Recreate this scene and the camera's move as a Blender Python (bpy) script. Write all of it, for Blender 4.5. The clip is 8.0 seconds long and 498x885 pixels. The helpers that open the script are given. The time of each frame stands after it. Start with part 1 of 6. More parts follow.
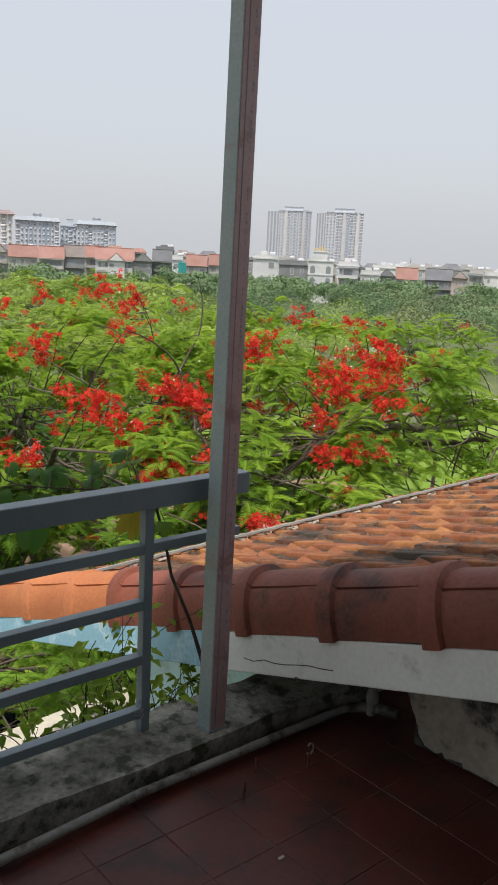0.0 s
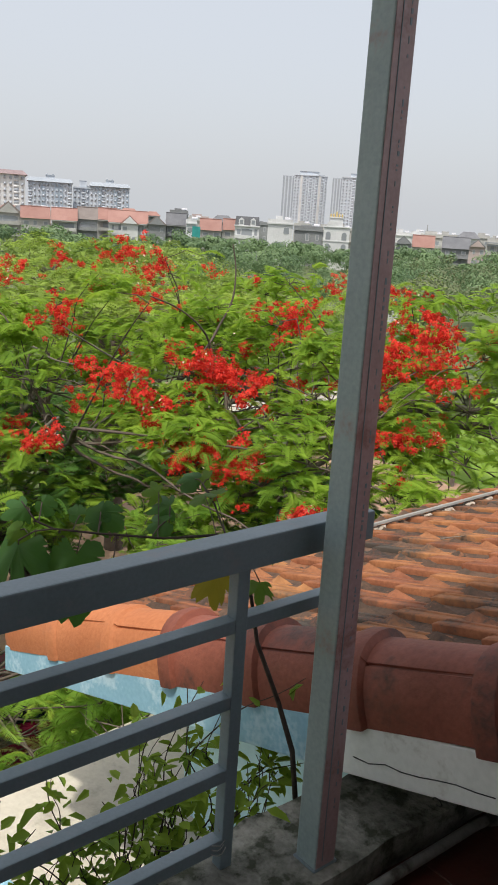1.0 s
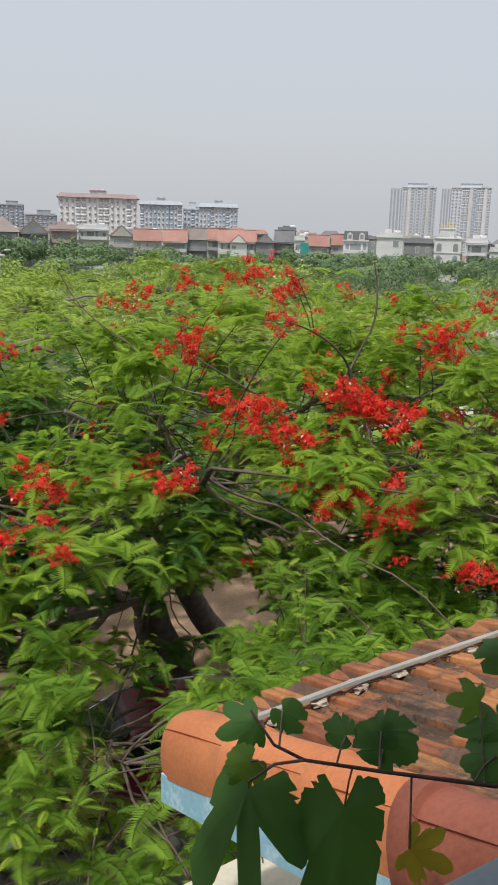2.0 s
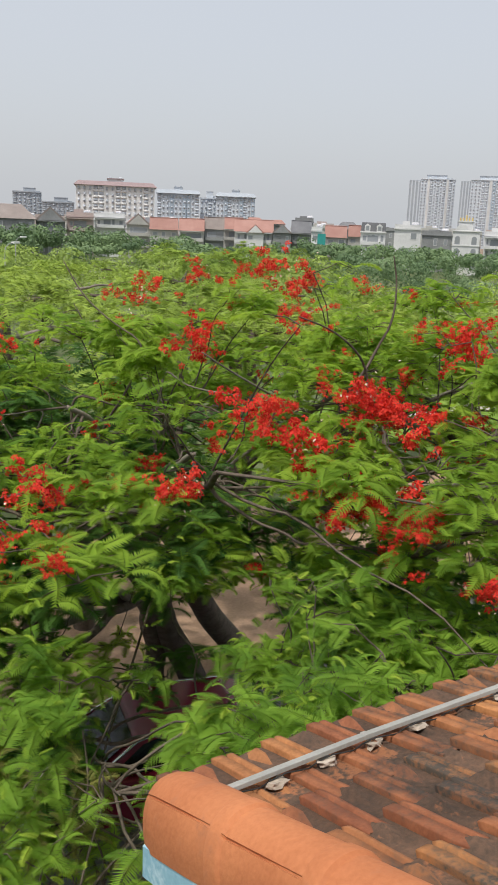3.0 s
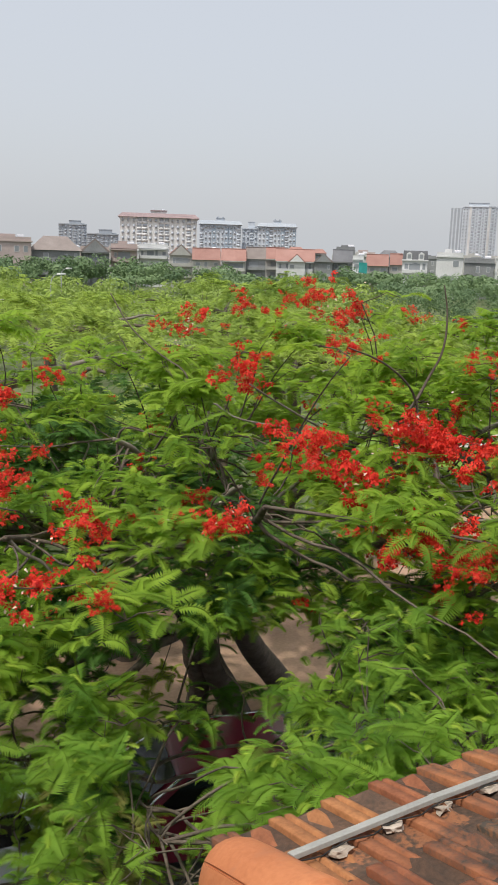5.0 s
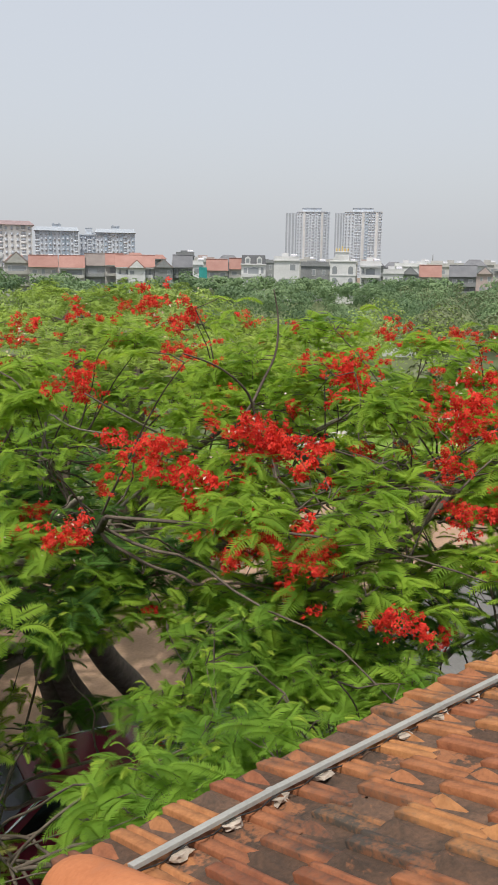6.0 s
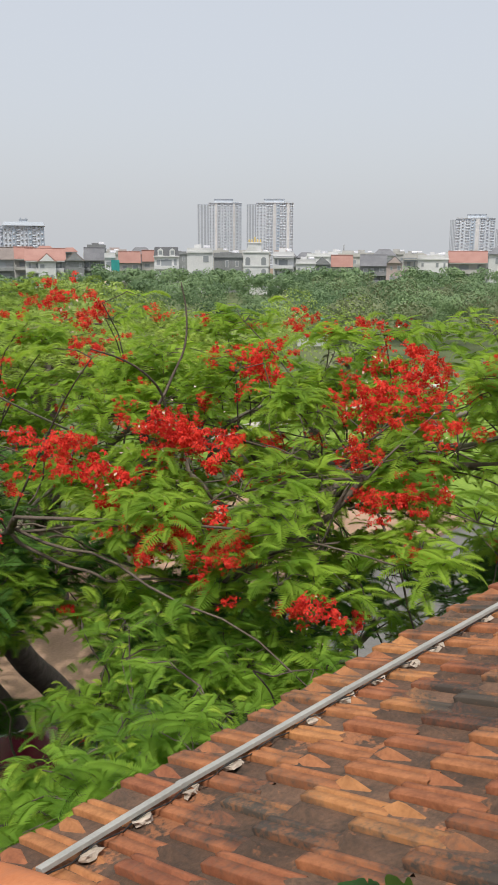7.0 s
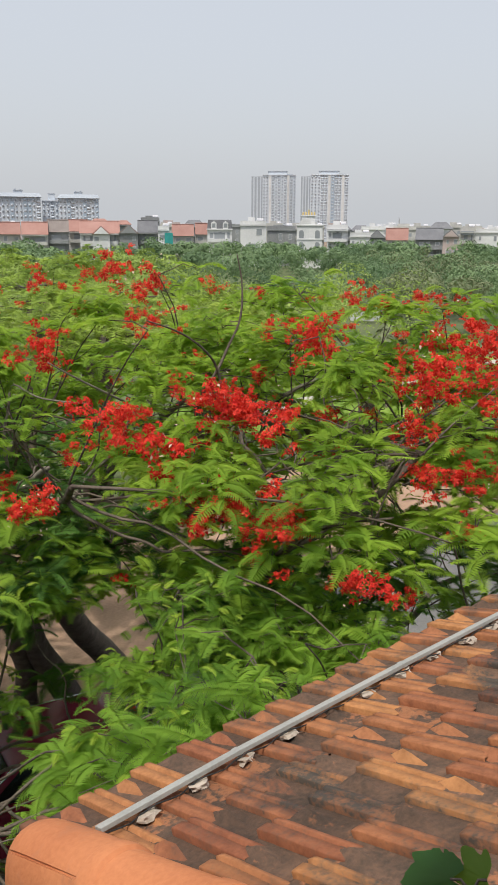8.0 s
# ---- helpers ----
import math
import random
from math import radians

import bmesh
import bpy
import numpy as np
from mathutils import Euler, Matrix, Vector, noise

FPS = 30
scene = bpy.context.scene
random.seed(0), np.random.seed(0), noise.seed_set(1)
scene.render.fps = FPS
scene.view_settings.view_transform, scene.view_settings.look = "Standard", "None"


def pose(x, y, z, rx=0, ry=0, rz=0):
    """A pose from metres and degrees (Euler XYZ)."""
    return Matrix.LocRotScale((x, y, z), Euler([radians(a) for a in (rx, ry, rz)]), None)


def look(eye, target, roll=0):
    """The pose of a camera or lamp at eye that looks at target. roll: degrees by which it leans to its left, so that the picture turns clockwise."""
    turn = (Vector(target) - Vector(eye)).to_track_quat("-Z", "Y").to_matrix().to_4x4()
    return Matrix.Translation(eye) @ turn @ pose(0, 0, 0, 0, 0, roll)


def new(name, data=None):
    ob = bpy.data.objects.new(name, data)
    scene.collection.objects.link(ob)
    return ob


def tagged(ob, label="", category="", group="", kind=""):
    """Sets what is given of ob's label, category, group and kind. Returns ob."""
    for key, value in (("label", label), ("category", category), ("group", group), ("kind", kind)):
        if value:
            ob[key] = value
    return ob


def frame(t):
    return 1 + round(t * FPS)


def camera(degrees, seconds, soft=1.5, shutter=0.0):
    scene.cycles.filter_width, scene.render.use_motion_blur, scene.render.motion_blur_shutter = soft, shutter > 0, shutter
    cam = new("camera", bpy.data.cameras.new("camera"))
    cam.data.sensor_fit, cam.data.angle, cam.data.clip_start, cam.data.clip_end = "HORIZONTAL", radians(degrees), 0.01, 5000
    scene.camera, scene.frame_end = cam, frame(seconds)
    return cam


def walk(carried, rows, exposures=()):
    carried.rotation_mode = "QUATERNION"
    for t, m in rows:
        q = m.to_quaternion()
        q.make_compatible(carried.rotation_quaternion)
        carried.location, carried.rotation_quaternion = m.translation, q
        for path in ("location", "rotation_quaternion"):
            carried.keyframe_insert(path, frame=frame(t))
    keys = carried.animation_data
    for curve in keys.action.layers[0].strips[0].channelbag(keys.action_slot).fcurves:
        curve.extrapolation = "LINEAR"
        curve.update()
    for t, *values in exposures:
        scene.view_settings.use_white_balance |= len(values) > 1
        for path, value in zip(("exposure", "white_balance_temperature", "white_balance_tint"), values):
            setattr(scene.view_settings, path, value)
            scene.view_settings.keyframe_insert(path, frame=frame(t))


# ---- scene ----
cam = camera(32.6, 8.0, 1.75)
PATH = [
    (0, (0.548, 0.667, 1.587), (1.93, 2.054, 1.179), 2.8),
    (0.5, (0.743, 1.058, 1.545), (2.173, 2.371, 1.066), 3.4),
    (1, (0.925, 1.45, 1.544), (2.281, 2.838, 1.059), 3.7),
    (1.5, (1.045, 1.916, 1.564), (2.22, 3.474, 1.128), 1.6),
    (2, (1.195, 2.262, 1.546), (2.361, 3.82, 1.085), 1.6),
    (2.2, (1.289, 2.38, 1.528), (2.466, 3.93, 1.069), 1.6),
    (3.3, (1.472, 2.646, 1.56), (2.546, 4.25, 1.038), 3.5),
    (3.5, (1.44, 2.723, 1.538), (2.393, 4.384, 0.963), 3.1),
    (4, (1.41, 2.777, 1.534), (2.252, 4.493, 0.947), 2.8),
    (4.2, (1.42, 2.769, 1.54), (2.277, 4.489, 0.986), 2.8),
    (5.3, (1.512, 2.693, 1.574), (2.673, 4.273, 1.178), 1.4),
    (5.5, (1.519, 2.677, 1.58), (2.74, 4.211, 1.186), 1.4),
    (6, (1.555, 2.647, 1.577), (2.898, 4.073, 1.174), 0.9),
    (6.5, (1.573, 2.609, 1.588), (3.012, 3.935, 1.179), 0.5),
    (7, (1.594, 2.59, 1.589), (3.066, 3.877, 1.169), 0.2),
    (7.5, (1.604, 2.595, 1.579), (3.077, 3.872, 1.132), 0.0),
    (8, (1.576, 2.618, 1.578), (2.958, 3.982, 1.099), 0.3),
]
walk(cam, [(t, look(eye, target, roll)) for t, eye, target, roll in PATH],
     [(0, 0.06), (1, 0.10), (1.5, 0.06), (2, -0.08), (3.3, -0.02), (8, 0)])

# ---------------------------------------------------------------- light
SUN_AZ, SUN_EL = 250.0, 66.0          # degrees, azimuth clockwise from +y
world = bpy.data.worlds.new("hazy_sky")
scene.world = world
world.use_nodes = True
wn, wl = world.node_tree.nodes, world.node_tree.links
wn.clear()
sky = wn.new("ShaderNodeTexSky")
sky.sky_type = "NISHITA"
sky.sun_disc = False
sky.sun_elevation = radians(SUN_EL)
sky.sun_rotation = radians(SUN_AZ)
sky.air_density, sky.dust_density, sky.ozone_density = 1.0, 7.0, 1.5
sky_bg = wn.new("ShaderNodeBackground")
sky_bg.inputs["Strength"].default_value = 0.055
haze_bg = wn.new("ShaderNodeBackground")
haze_bg.inputs["Color"].default_value = (0.60, 0.622, 0.655, 1)
haze_bg.inputs["Strength"].default_value = 0.90
both = wn.new("ShaderNodeAddShader")
wout = wn.new("ShaderNodeOutputWorld")
wl.new(sky.outputs["Color"], sky_bg.inputs["Color"])
wl.new(sky_bg.outputs[0], both.inputs[0])
wl.new(haze_bg.outputs[0], both.inputs[1])
wl.new(both.outputs[0], wout.inputs["Surface"])

sun = new("sun", bpy.data.lights.new("sun", "SUN"))
sun.data.energy, sun.data.angle, sun.data.color = 3.1, radians(2.0), (1.0, 0.95, 0.86)
_a, _e = radians(SUN_AZ), radians(SUN_EL)
sun.matrix_world = look((0, 0, 40), (-math.sin(_a) * math.cos(_e), -math.cos(_a) * math.cos(_e), 40 - math.sin(_e)))
scene.view_settings.exposure = 0.0


# ---------------------------------------------------------------- materials
def surface(name, dark, light, scale=3.0, fine=40.0, rough=0.8, bump=0.15, metal=0.0, stain=None, spread=0.0,
            spec=0.4, hue=0.0, crisp=0.12):
    """A matt to glossy surface: two scales of grain, an optional stain (colour, share, scale), and a spread between like pieces."""
    m = bpy.data.materials.new(name)
    m.use_nodes = True
    n, l = m.node_tree.nodes, m.node_tree.links
    p = n["Principled BSDF"]
    geo = n.new("ShaderNodeNewGeometry")

    def noise_at(s, detail):
        t = n.new("ShaderNodeTexNoise")
        t.inputs["Scale"].default_value, t.inputs["Detail"].default_value = s, detail
        l.new(geo.outputs["Position"], t.inputs["Vector"])
        return t

    a, b = noise_at(scale, 4), noise_at(fine, 3)
    mixed = n.new("ShaderNodeMath")
    mixed.operation = "MULTIPLY_ADD"
    mixed.inputs[1].default_value = 0.4
    l.new(b.outputs["Fac"], mixed.inputs[0])
    half = n.new("ShaderNodeMath")
    half.operation = "MULTIPLY"
    half.inputs[1].default_value = 0.6
    l.new(a.outputs["Fac"], half.inputs[0])
    l.new(half.outputs[0], mixed.inputs[2])
    ramp = n.new("ShaderNodeValToRGB")
    ramp.color_ramp.elements[0].position, ramp.color_ramp.elements[0].color = 0.34, (*dark, 1)
    ramp.color_ramp.elements[1].position, ramp.color_ramp.elements[1].color = 0.66, (*light, 1)
    l.new(mixed.outputs[0], ramp.inputs["Fac"])
    colour = ramp.outputs["Color"]
    if stain:
        c, share, s = stain
        t = noise_at(s, 5)
        edge = n.new("ShaderNodeMapRange")
        edge.inputs["From Min"].default_value, edge.inputs["From Max"].default_value = 0.68 - crisp / 2 - share * 0.4, 0.68 + crisp / 2 - share * 0.4
        t.inputs["Roughness"].default_value = 0.62
        worn = n.new("ShaderNodeMath")
        worn.operation = "MULTIPLY_ADD"
        worn.inputs[1].default_value = 0.22
        l.new(b.outputs["Fac"], worn.inputs[0])
        shift = n.new("ShaderNodeMath")
        shift.operation = "SUBTRACT"
        shift.inputs[1].default_value = 0.11
        l.new(t.outputs["Fac"], shift.inputs[0])
        l.new(shift.outputs[0], worn.inputs[2])
        l.new(worn.outputs[0], edge.inputs["Value"])
        mx = n.new("ShaderNodeMix")
        mx.data_type = "RGBA"
        l.new(edge.outputs["Result"], mx.inputs[0])
        l.new(colour, mx.inputs[6])
        mx.inputs[7].default_value = (*c, 1)
        colour = mx.outputs[2]
    if spread:
        info = n.new("ShaderNodeObjectInfo")
        isle = n.new("ShaderNodeMath")
        isle.operation = "ADD"
        l.new(info.outputs["Random"], isle.inputs[0])
        l.new(geo.outputs["Random Per Island"], isle.inputs[1])
        frac = n.new("ShaderNodeMath")
        frac.operation = "FRACT"
        l.new(isle.outputs[0], frac.inputs[0])
        val = n.new("ShaderNodeMapRange")
        val.inputs["To Min"].default_value, val.inputs["To Max"].default_value = 1 - spread, 1 + spread * 0.6
        l.new(frac.outputs[0], val.inputs["Value"])
        hs = n.new("ShaderNodeHueSaturation")
        l.new(val.outputs["Result"], hs.inputs["Value"])
        if hue:
            hv = n.new("ShaderNodeMapRange")
            hv.inputs["To Min"].default_value, hv.inputs["To Max"].default_value = 0.5 - hue, 0.5 + hue
            l.new(frac.outputs[0], hv.inputs["Value"])
            l.new(hv.outputs["Result"], hs.inputs["Hue"])
        l.new(colour, hs.inputs["Color"])
        colour = hs.outputs["Color"]
    l.new(colour, p.inputs["Base Color"])
    p.inputs["Roughness"].default_value, p.inputs["Metallic"].default_value = rough, metal
    p.inputs["Specular IOR Level"].default_value = spec
    if bump:
        bp = n.new("ShaderNodeBump")
        bp.inputs["Strength"].default_value, bp.inputs["Distance"].default_value = bump, 0.6 / fine
        l.new(b.outputs["Fac"], bp.inputs["Height"])
        l.new(bp.outputs["Normal"], p.inputs["Normal"])
    return m


def leaf_surface(name, dark, light, through_colour, share=0.35, patch=0.8, rough=0.45, spread=0.16):
    """Thin leaves: light passes through, and the green varies from piece to piece and in patches."""
    m = bpy.data.materials.new(name)
    m.use_nodes = True
    n, l = m.node_tree.nodes, m.node_tree.links
    p, out = n["Principled BSDF"], n["Material Output"]
    geo = n.new("ShaderNodeNewGeometry")
    t = n.new("ShaderNodeTexNoise")
    t.inputs["Scale"].default_value, t.inputs["Detail"].default_value = patch, 3
    l.new(geo.outputs["Position"], t.inputs["Vector"])
    add = n.new("ShaderNodeMath")
    add.operation = "MULTIPLY_ADD"
    add.inputs[1].default_value = spread
    l.new(geo.outputs["Random Per Island"], add.inputs[0])
    l.new(t.outputs["Fac"], add.inputs[2])
    ramp = n.new("ShaderNodeValToRGB")
    ramp.color_ramp.elements[0].position, ramp.color_ramp.elements[0].color = 0.42, (*dark, 1)
    ramp.color_ramp.elements[1].position, ramp.color_ramp.elements[1].color = 0.74, (*light, 1)
    l.new(add.outputs[0], ramp.inputs["Fac"])
    l.new(ramp.outputs["Color"], p.inputs["Base Color"])
    p.inputs["Roughness"].default_value = rough
    p.inputs["Specular IOR Level"].default_value = 0.15
    tr = n.new("ShaderNodeBsdfTranslucent")
    tr.inputs["Color"].default_value = (*through_colour, 1)
    mix = n.new("ShaderNodeMixShader")
    mix.inputs[0].default_value = share
    l.new(p.outputs[0], mix.inputs[1])
    l.new(tr.outputs[0], mix.inputs[2])
    l.new(mix.outputs[0], out.inputs["Surface"])
    return m


def glass_surface(name, tint=(0.05, 0.06, 0.07), rough=0.08):
    m = bpy.data.materials.new(name)
    m.use_nodes = True
    p = m.node_tree.nodes["Principled BSDF"]
    p.inputs["Base Color"].default_value = (*tint, 1)
    p.inputs["Roughness"].default_value = rough
    p.inputs["Specular IOR Level"].default_value = 0.7
    return m


M_STEEL = surface("grey_painted_steel", (0.135, 0.180, 0.200), (0.18, 0.23, 0.255), 5, 120, 0.40, 0.05,
                  stain=((0.18, 0.20, 0.215), 0.12, 9), spec=0.5)
M_POST = surface("galvanised_grey_green_steel", (0.22, 0.285, 0.28), (0.32, 0.39, 0.38), 4, 90, 0.42, 0.06,
                 stain=((0.25, 0.21, 0.19), 0.06, 5), spec=0.5)
# pinkish colour of the post's front face only
M_POST_FACE = surface("pinkish_post_face", (0.31, 0.205, 0.205), (0.44, 0.305, 0.30), 5, 90, 0.36, 0.06,
                   stain=((0.25, 0.135, 0.125), 0.20, 5), spec=0.5)
M_HOLLOW_SHADE = surface("painted_hollow_shade", (0.008, 0.008, 0.008), (0.015, 0.015, 0.015), 8, 60, 0.8, 0)
M_KERB = surface("pale_mossy_concrete", (0.10, 0.10, 0.082), (0.31, 0.305, 0.265), 9, 55, 0.95, 0.8,
                 stain=((0.050, 0.056, 0.036), 0.33, 13), crisp=0.14)
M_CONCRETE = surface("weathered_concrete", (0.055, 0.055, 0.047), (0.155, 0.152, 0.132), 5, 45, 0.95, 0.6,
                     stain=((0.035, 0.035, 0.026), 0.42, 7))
M_FLOOR = surface("red_clay_floor_tile", (0.068, 0.017, 0.013), (0.118, 0.031, 0.021), 3, 50, 0.42, 0.08,
                  stain=((0.05, 0.022, 0.018), 0.3, 5), spread=0.12)
M_GROUT = surface("pale_grout", (0.085, 0.055, 0.045), (0.20, 0.155, 0.13), 9, 70, 0.95, 0.2,
                  stain=((0.09, 0.030, 0.022), 0.50, 2.4))
M_PIPE = surface("dull_grey_plastic_pipe", (0.15, 0.15, 0.14), (0.26, 0.26, 0.24), 6, 60, 0.5, 0.05,
                 stain=((0.06, 0.055, 0.045), 0.3, 10))
M_RUST = surface("rusty_iron", (0.05, 0.022, 0.012), (0.13, 0.05, 0.025), 20, 150, 0.9, 0.4)
M_WHITE = surface("grubby_white_paint", (0.66, 0.68, 0.63), (0.80, 0.815, 0.77), 2.5, 60, 0.7, 0.1,
                  stain=((0.50, 0.50, 0.44), 0.12, 5))
M_BLUE = surface("pale_blue_paint", (0.22, 0.43, 0.55), (0.33, 0.56, 0.68), 2.2, 60, 0.7, 0.1,
                 stain=((0.48, 0.66, 0.74), 0.25, 6))
M_TEAL = surface("light_teal_wall_paint", (0.40, 0.60, 0.63), (0.52, 0.72, 0.74), 1.5, 40, 0.85, 0.1,
                 stain=((0.36, 0.48, 0.48), 0.16, 3))
M_PLASTER = surface("peeling_grey_plaster", (0.24, 0.215, 0.170), (0.40, 0.365, 0.29), 2.5, 40, 0.95, 0.35,
                    stain=((0.045, 0.042, 0.036), 0.30, 4))
M_CREAM = surface("cream_concrete_slab", (0.44, 0.40, 0.325), (0.58, 0.54, 0.45), 2, 35, 0.9, 0.2,
                  stain=((0.36, 0.33, 0.27), 0.25, 3))
M_CEILING = surface("grey_sheet_ceiling", (0.20, 0.205, 0.21), (0.28, 0.285, 0.29), 2, 30, 0.8, 0.05)
M_TILE = surface("weathered_terracotta_tile", (0.215, 0.080, 0.033), (0.40, 0.162, 0.068), 14, 70, 0.85, 0.22,
                 stain=((0.060, 0.047, 0.037), 0.30, 1.7), spread=0.28, hue=0.010, crisp=0.13)
M_TILE_PAN = surface("dark_tile_pan", (0.052, 0.037, 0.027), (0.155, 0.088, 0.056), 8, 60, 0.95, 0.7,
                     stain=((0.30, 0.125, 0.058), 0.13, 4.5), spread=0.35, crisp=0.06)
M_VERGE_DARK = surface("dull_red_clay", (0.165, 0.047, 0.029), (0.265, 0.082, 0.051), 4, 60, 0.6, 0.2,
                       stain=((0.085, 0.036, 0.027), 0.25, 3), spread=0.14)
M_VERGE = surface("orange_clay", (0.395, 0.130, 0.050), (0.53, 0.200, 0.083), 3, 60, 0.75, 0.2,
                  stain=((0.38, 0.145, 0.07), 0.12, 4), spread=0.06)
M_MORTAR = surface("pale_mortar", (0.30, 0.25, 0.20), (0.50, 0.43, 0.36), 12, 80, 0.95, 0.5)
M_ALU = surface("dull_aluminium", (0.30, 0.30, 0.28), (0.42, 0.42, 0.395), 6, 90, 0.55, 0.05, metal=0.2)
M_WIRE = surface("black_cable", (0.012, 0.012, 0.012), (0.03, 0.03, 0.03), 10, 90, 0.6, 0)
M_BARK = surface("grey_brown_bark", (0.060, 0.046, 0.035), (0.155, 0.125, 0.100), 6, 45, 0.95, 0.7)
M_STEM = surface("dark_vine_stem", (0.030, 0.022, 0.018), (0.075, 0.055, 0.045), 9, 80, 0.9, 0.4)
M_BARK_PALE = surface("pale_bare_bark", (0.15, 0.13, 0.105), (0.30, 0.265, 0.22), 8, 60, 0.95, 0.5)
M_FROND = leaf_surface("feathery_green_leaves", (0.094, 0.195, 0.024), (0.300, 0.455, 0.052), (0.38, 0.56, 0.055), 0.50, 1.1, 0.7, 0.20)
# slightly deeper green for the low, fine-leaved trees
M_FROND_LOW = leaf_surface("deeper_green_low_leaves", (0.088, 0.192, 0.027), (0.250, 0.415, 0.052), (0.32, 0.51, 0.054), 0.50, 1.6, 0.7, 0.20)
M_FROND_DRY = leaf_surface("browning_feathery_leaves", (0.115, 0.140, 0.035), (0.27, 0.27, 0.075), (0.30, 0.31, 0.07), 0.45, 2.2, 0.7, 0.30)
# the shade inside the crowns is put into this darker leaf colour
M_FROND_SHADE = leaf_surface("shade_darkened_leaves", (0.032, 0.088, 0.022), (0.095, 0.200, 0.036), (0.11, 0.24, 0.035), 0.35, 1.3, 0.6, 0.24)
M_FROND_YOUNG = leaf_surface("bright_young_leaves", (0.20, 0.34, 0.035), (0.42, 0.56, 0.075), (0.46, 0.62, 0.07), 0.50, 2.0, 0.7, 0.30)
M_FROND_FAR = leaf_surface("distant_feathery_leaves", (0.125, 0.205, 0.040), (0.34, 0.46, 0.080), (0.33, 0.45, 0.07), 0.32, 0.35, 0.6, 0.24)
M_PETAL = leaf_surface("scarlet_petals", (0.36, 0.008, 0.012), (0.80, 0.060, 0.036), (0.74, 0.045, 0.03), 0.35, 6, 0.5, 0.36)
M_PETAL_WHITE = leaf_surface("pale_standard_petals", (0.75, 0.52, 0.42), (0.85, 0.70, 0.58), (0.6, 0.4, 0.3), 0.25, 6, 0.5)
M_VINE = leaf_surface("yellow_green_vine_leaves", (0.06, 0.13, 0.014), (0.24, 0.34, 0.035), (0.25, 0.38, 0.04), 0.35, 2.5)
M_BIG_LEAF = leaf_surface("dark_lobed_leaves", (0.030, 0.082, 0.024), (0.060, 0.145, 0.038), (0.10, 0.24, 0.035), 0.30, 8, 0.4)
M_BIG_LEAF_PALE = leaf_surface("pale_lobed_leaves", (0.05, 0.11, 0.018), (0.10, 0.19, 0.03), (0.20, 0.34, 0.04), 0.40, 3)
M_BIG_LEAF_YELLOW = leaf_surface("yellowing_lobed_leaf", (0.20, 0.19, 0.018), (0.34, 0.28, 0.028), (0.40, 0.33, 0.04), 0.35, 6)
# this lighter, bluer leaf colour has the distance haze in it
M_WOODS = leaf_surface("haze_lightened_woods", (0.100, 0.165, 0.085), (0.215, 0.310, 0.150), (0.16, 0.24, 0.11), 0.25, 0.17)
M_WOODS_LIGHT = leaf_surface("fresh_green_woods", (0.160, 0.235, 0.062), (0.350, 0.455, 0.112), (0.30, 0.40, 0.09), 0.28, 0.2)
M_WOODS_GREY = leaf_surface("grey_green_woods", (0.12, 0.15, 0.080), (0.215, 0.245, 0.135), (0.18, 0.21, 0.10), 0.25, 0.22)
M_GROUND = surface("dry_earth_ground", (0.17, 0.115, 0.085), (0.34, 0.25, 0.19), 0.6, 9, 0.95, 0.3,
                   stain=((0.07, 0.085, 0.03), 0.28, 0.25))
M_ROAD = surface("grey_asphalt", (0.10, 0.098, 0.094), (0.19, 0.186, 0.178), 0.8, 30, 0.9, 0.2)
M_PAVE = surface("pinkish_paving", (0.286, 0.184, 0.122), (0.455, 0.299, 0.206), 0.9, 14, 0.95, 0.15)
M_LAWN = surface("mown_bright_lawn", (0.11, 0.20, 0.022), (0.21, 0.31, 0.04), 0.35, 6, 0.95, 0.3)
M_PARK = surface("dull_park_grass", (0.075, 0.105, 0.040), (0.14, 0.165, 0.07), 0.08, 3, 0.95, 0.2)
M_PATH = surface("pale_park_path", (0.40, 0.36, 0.31), (0.52, 0.48, 0.42), 0.5, 8, 0.95, 0.1)
M_POOL = surface("pale_blue_grey_paving", (0.34, 0.42, 0.48), (0.46, 0.54, 0.60), 0.8, 12, 0.5, 0.05)
M_HOUSE_WHITE = surface("white_house_paint", (0.54, 0.55, 0.56), (0.68, 0.685, 0.69), 0.25, 3, 0.9, 0, spread=0.10)
M_HOUSE_GREY = surface("grey_cement_render", (0.20, 0.21, 0.215), (0.30, 0.312, 0.32), 0.25, 3, 0.9, 0, spread=0.12)
M_HOUSE_CREAM = surface("cream_house_paint", (0.38, 0.375, 0.36), (0.50, 0.495, 0.475), 0.25, 3, 0.9, 0, spread=0.10)
# roof red is greyed so that its colour holds the distance haze
M_ROOF_RED = surface("orange_red_roof_tiles", (0.29, 0.155, 0.130), (0.37, 0.215, 0.185), 0.4, 4, 0.9, 0.1, spread=0.12)
M_ROOF_GREY = surface("grey_slate_roof", (0.13, 0.135, 0.15), (0.20, 0.205, 0.22), 0.4, 4, 0.9, 0.1, spread=0.10)
M_HOUSE_PINK = surface("faded_pink_house_paint", (0.39, 0.32, 0.305), (0.49, 0.41, 0.39), 0.25, 3, 0.9, 0, spread=0.10)
M_ROOF_BROWN = surface("grey_brown_roof_tiles", (0.20, 0.17, 0.16), (0.28, 0.245, 0.23), 0.4, 4, 0.9, 0.1, spread=0.10)
# distance haze is put into the pale bluish tower and far window colours
M_TOWER = surface("haze_paled_render", (0.49, 0.535, 0.595), (0.56, 0.605, 0.66), 0.05, 0.8, 0.9, 0)
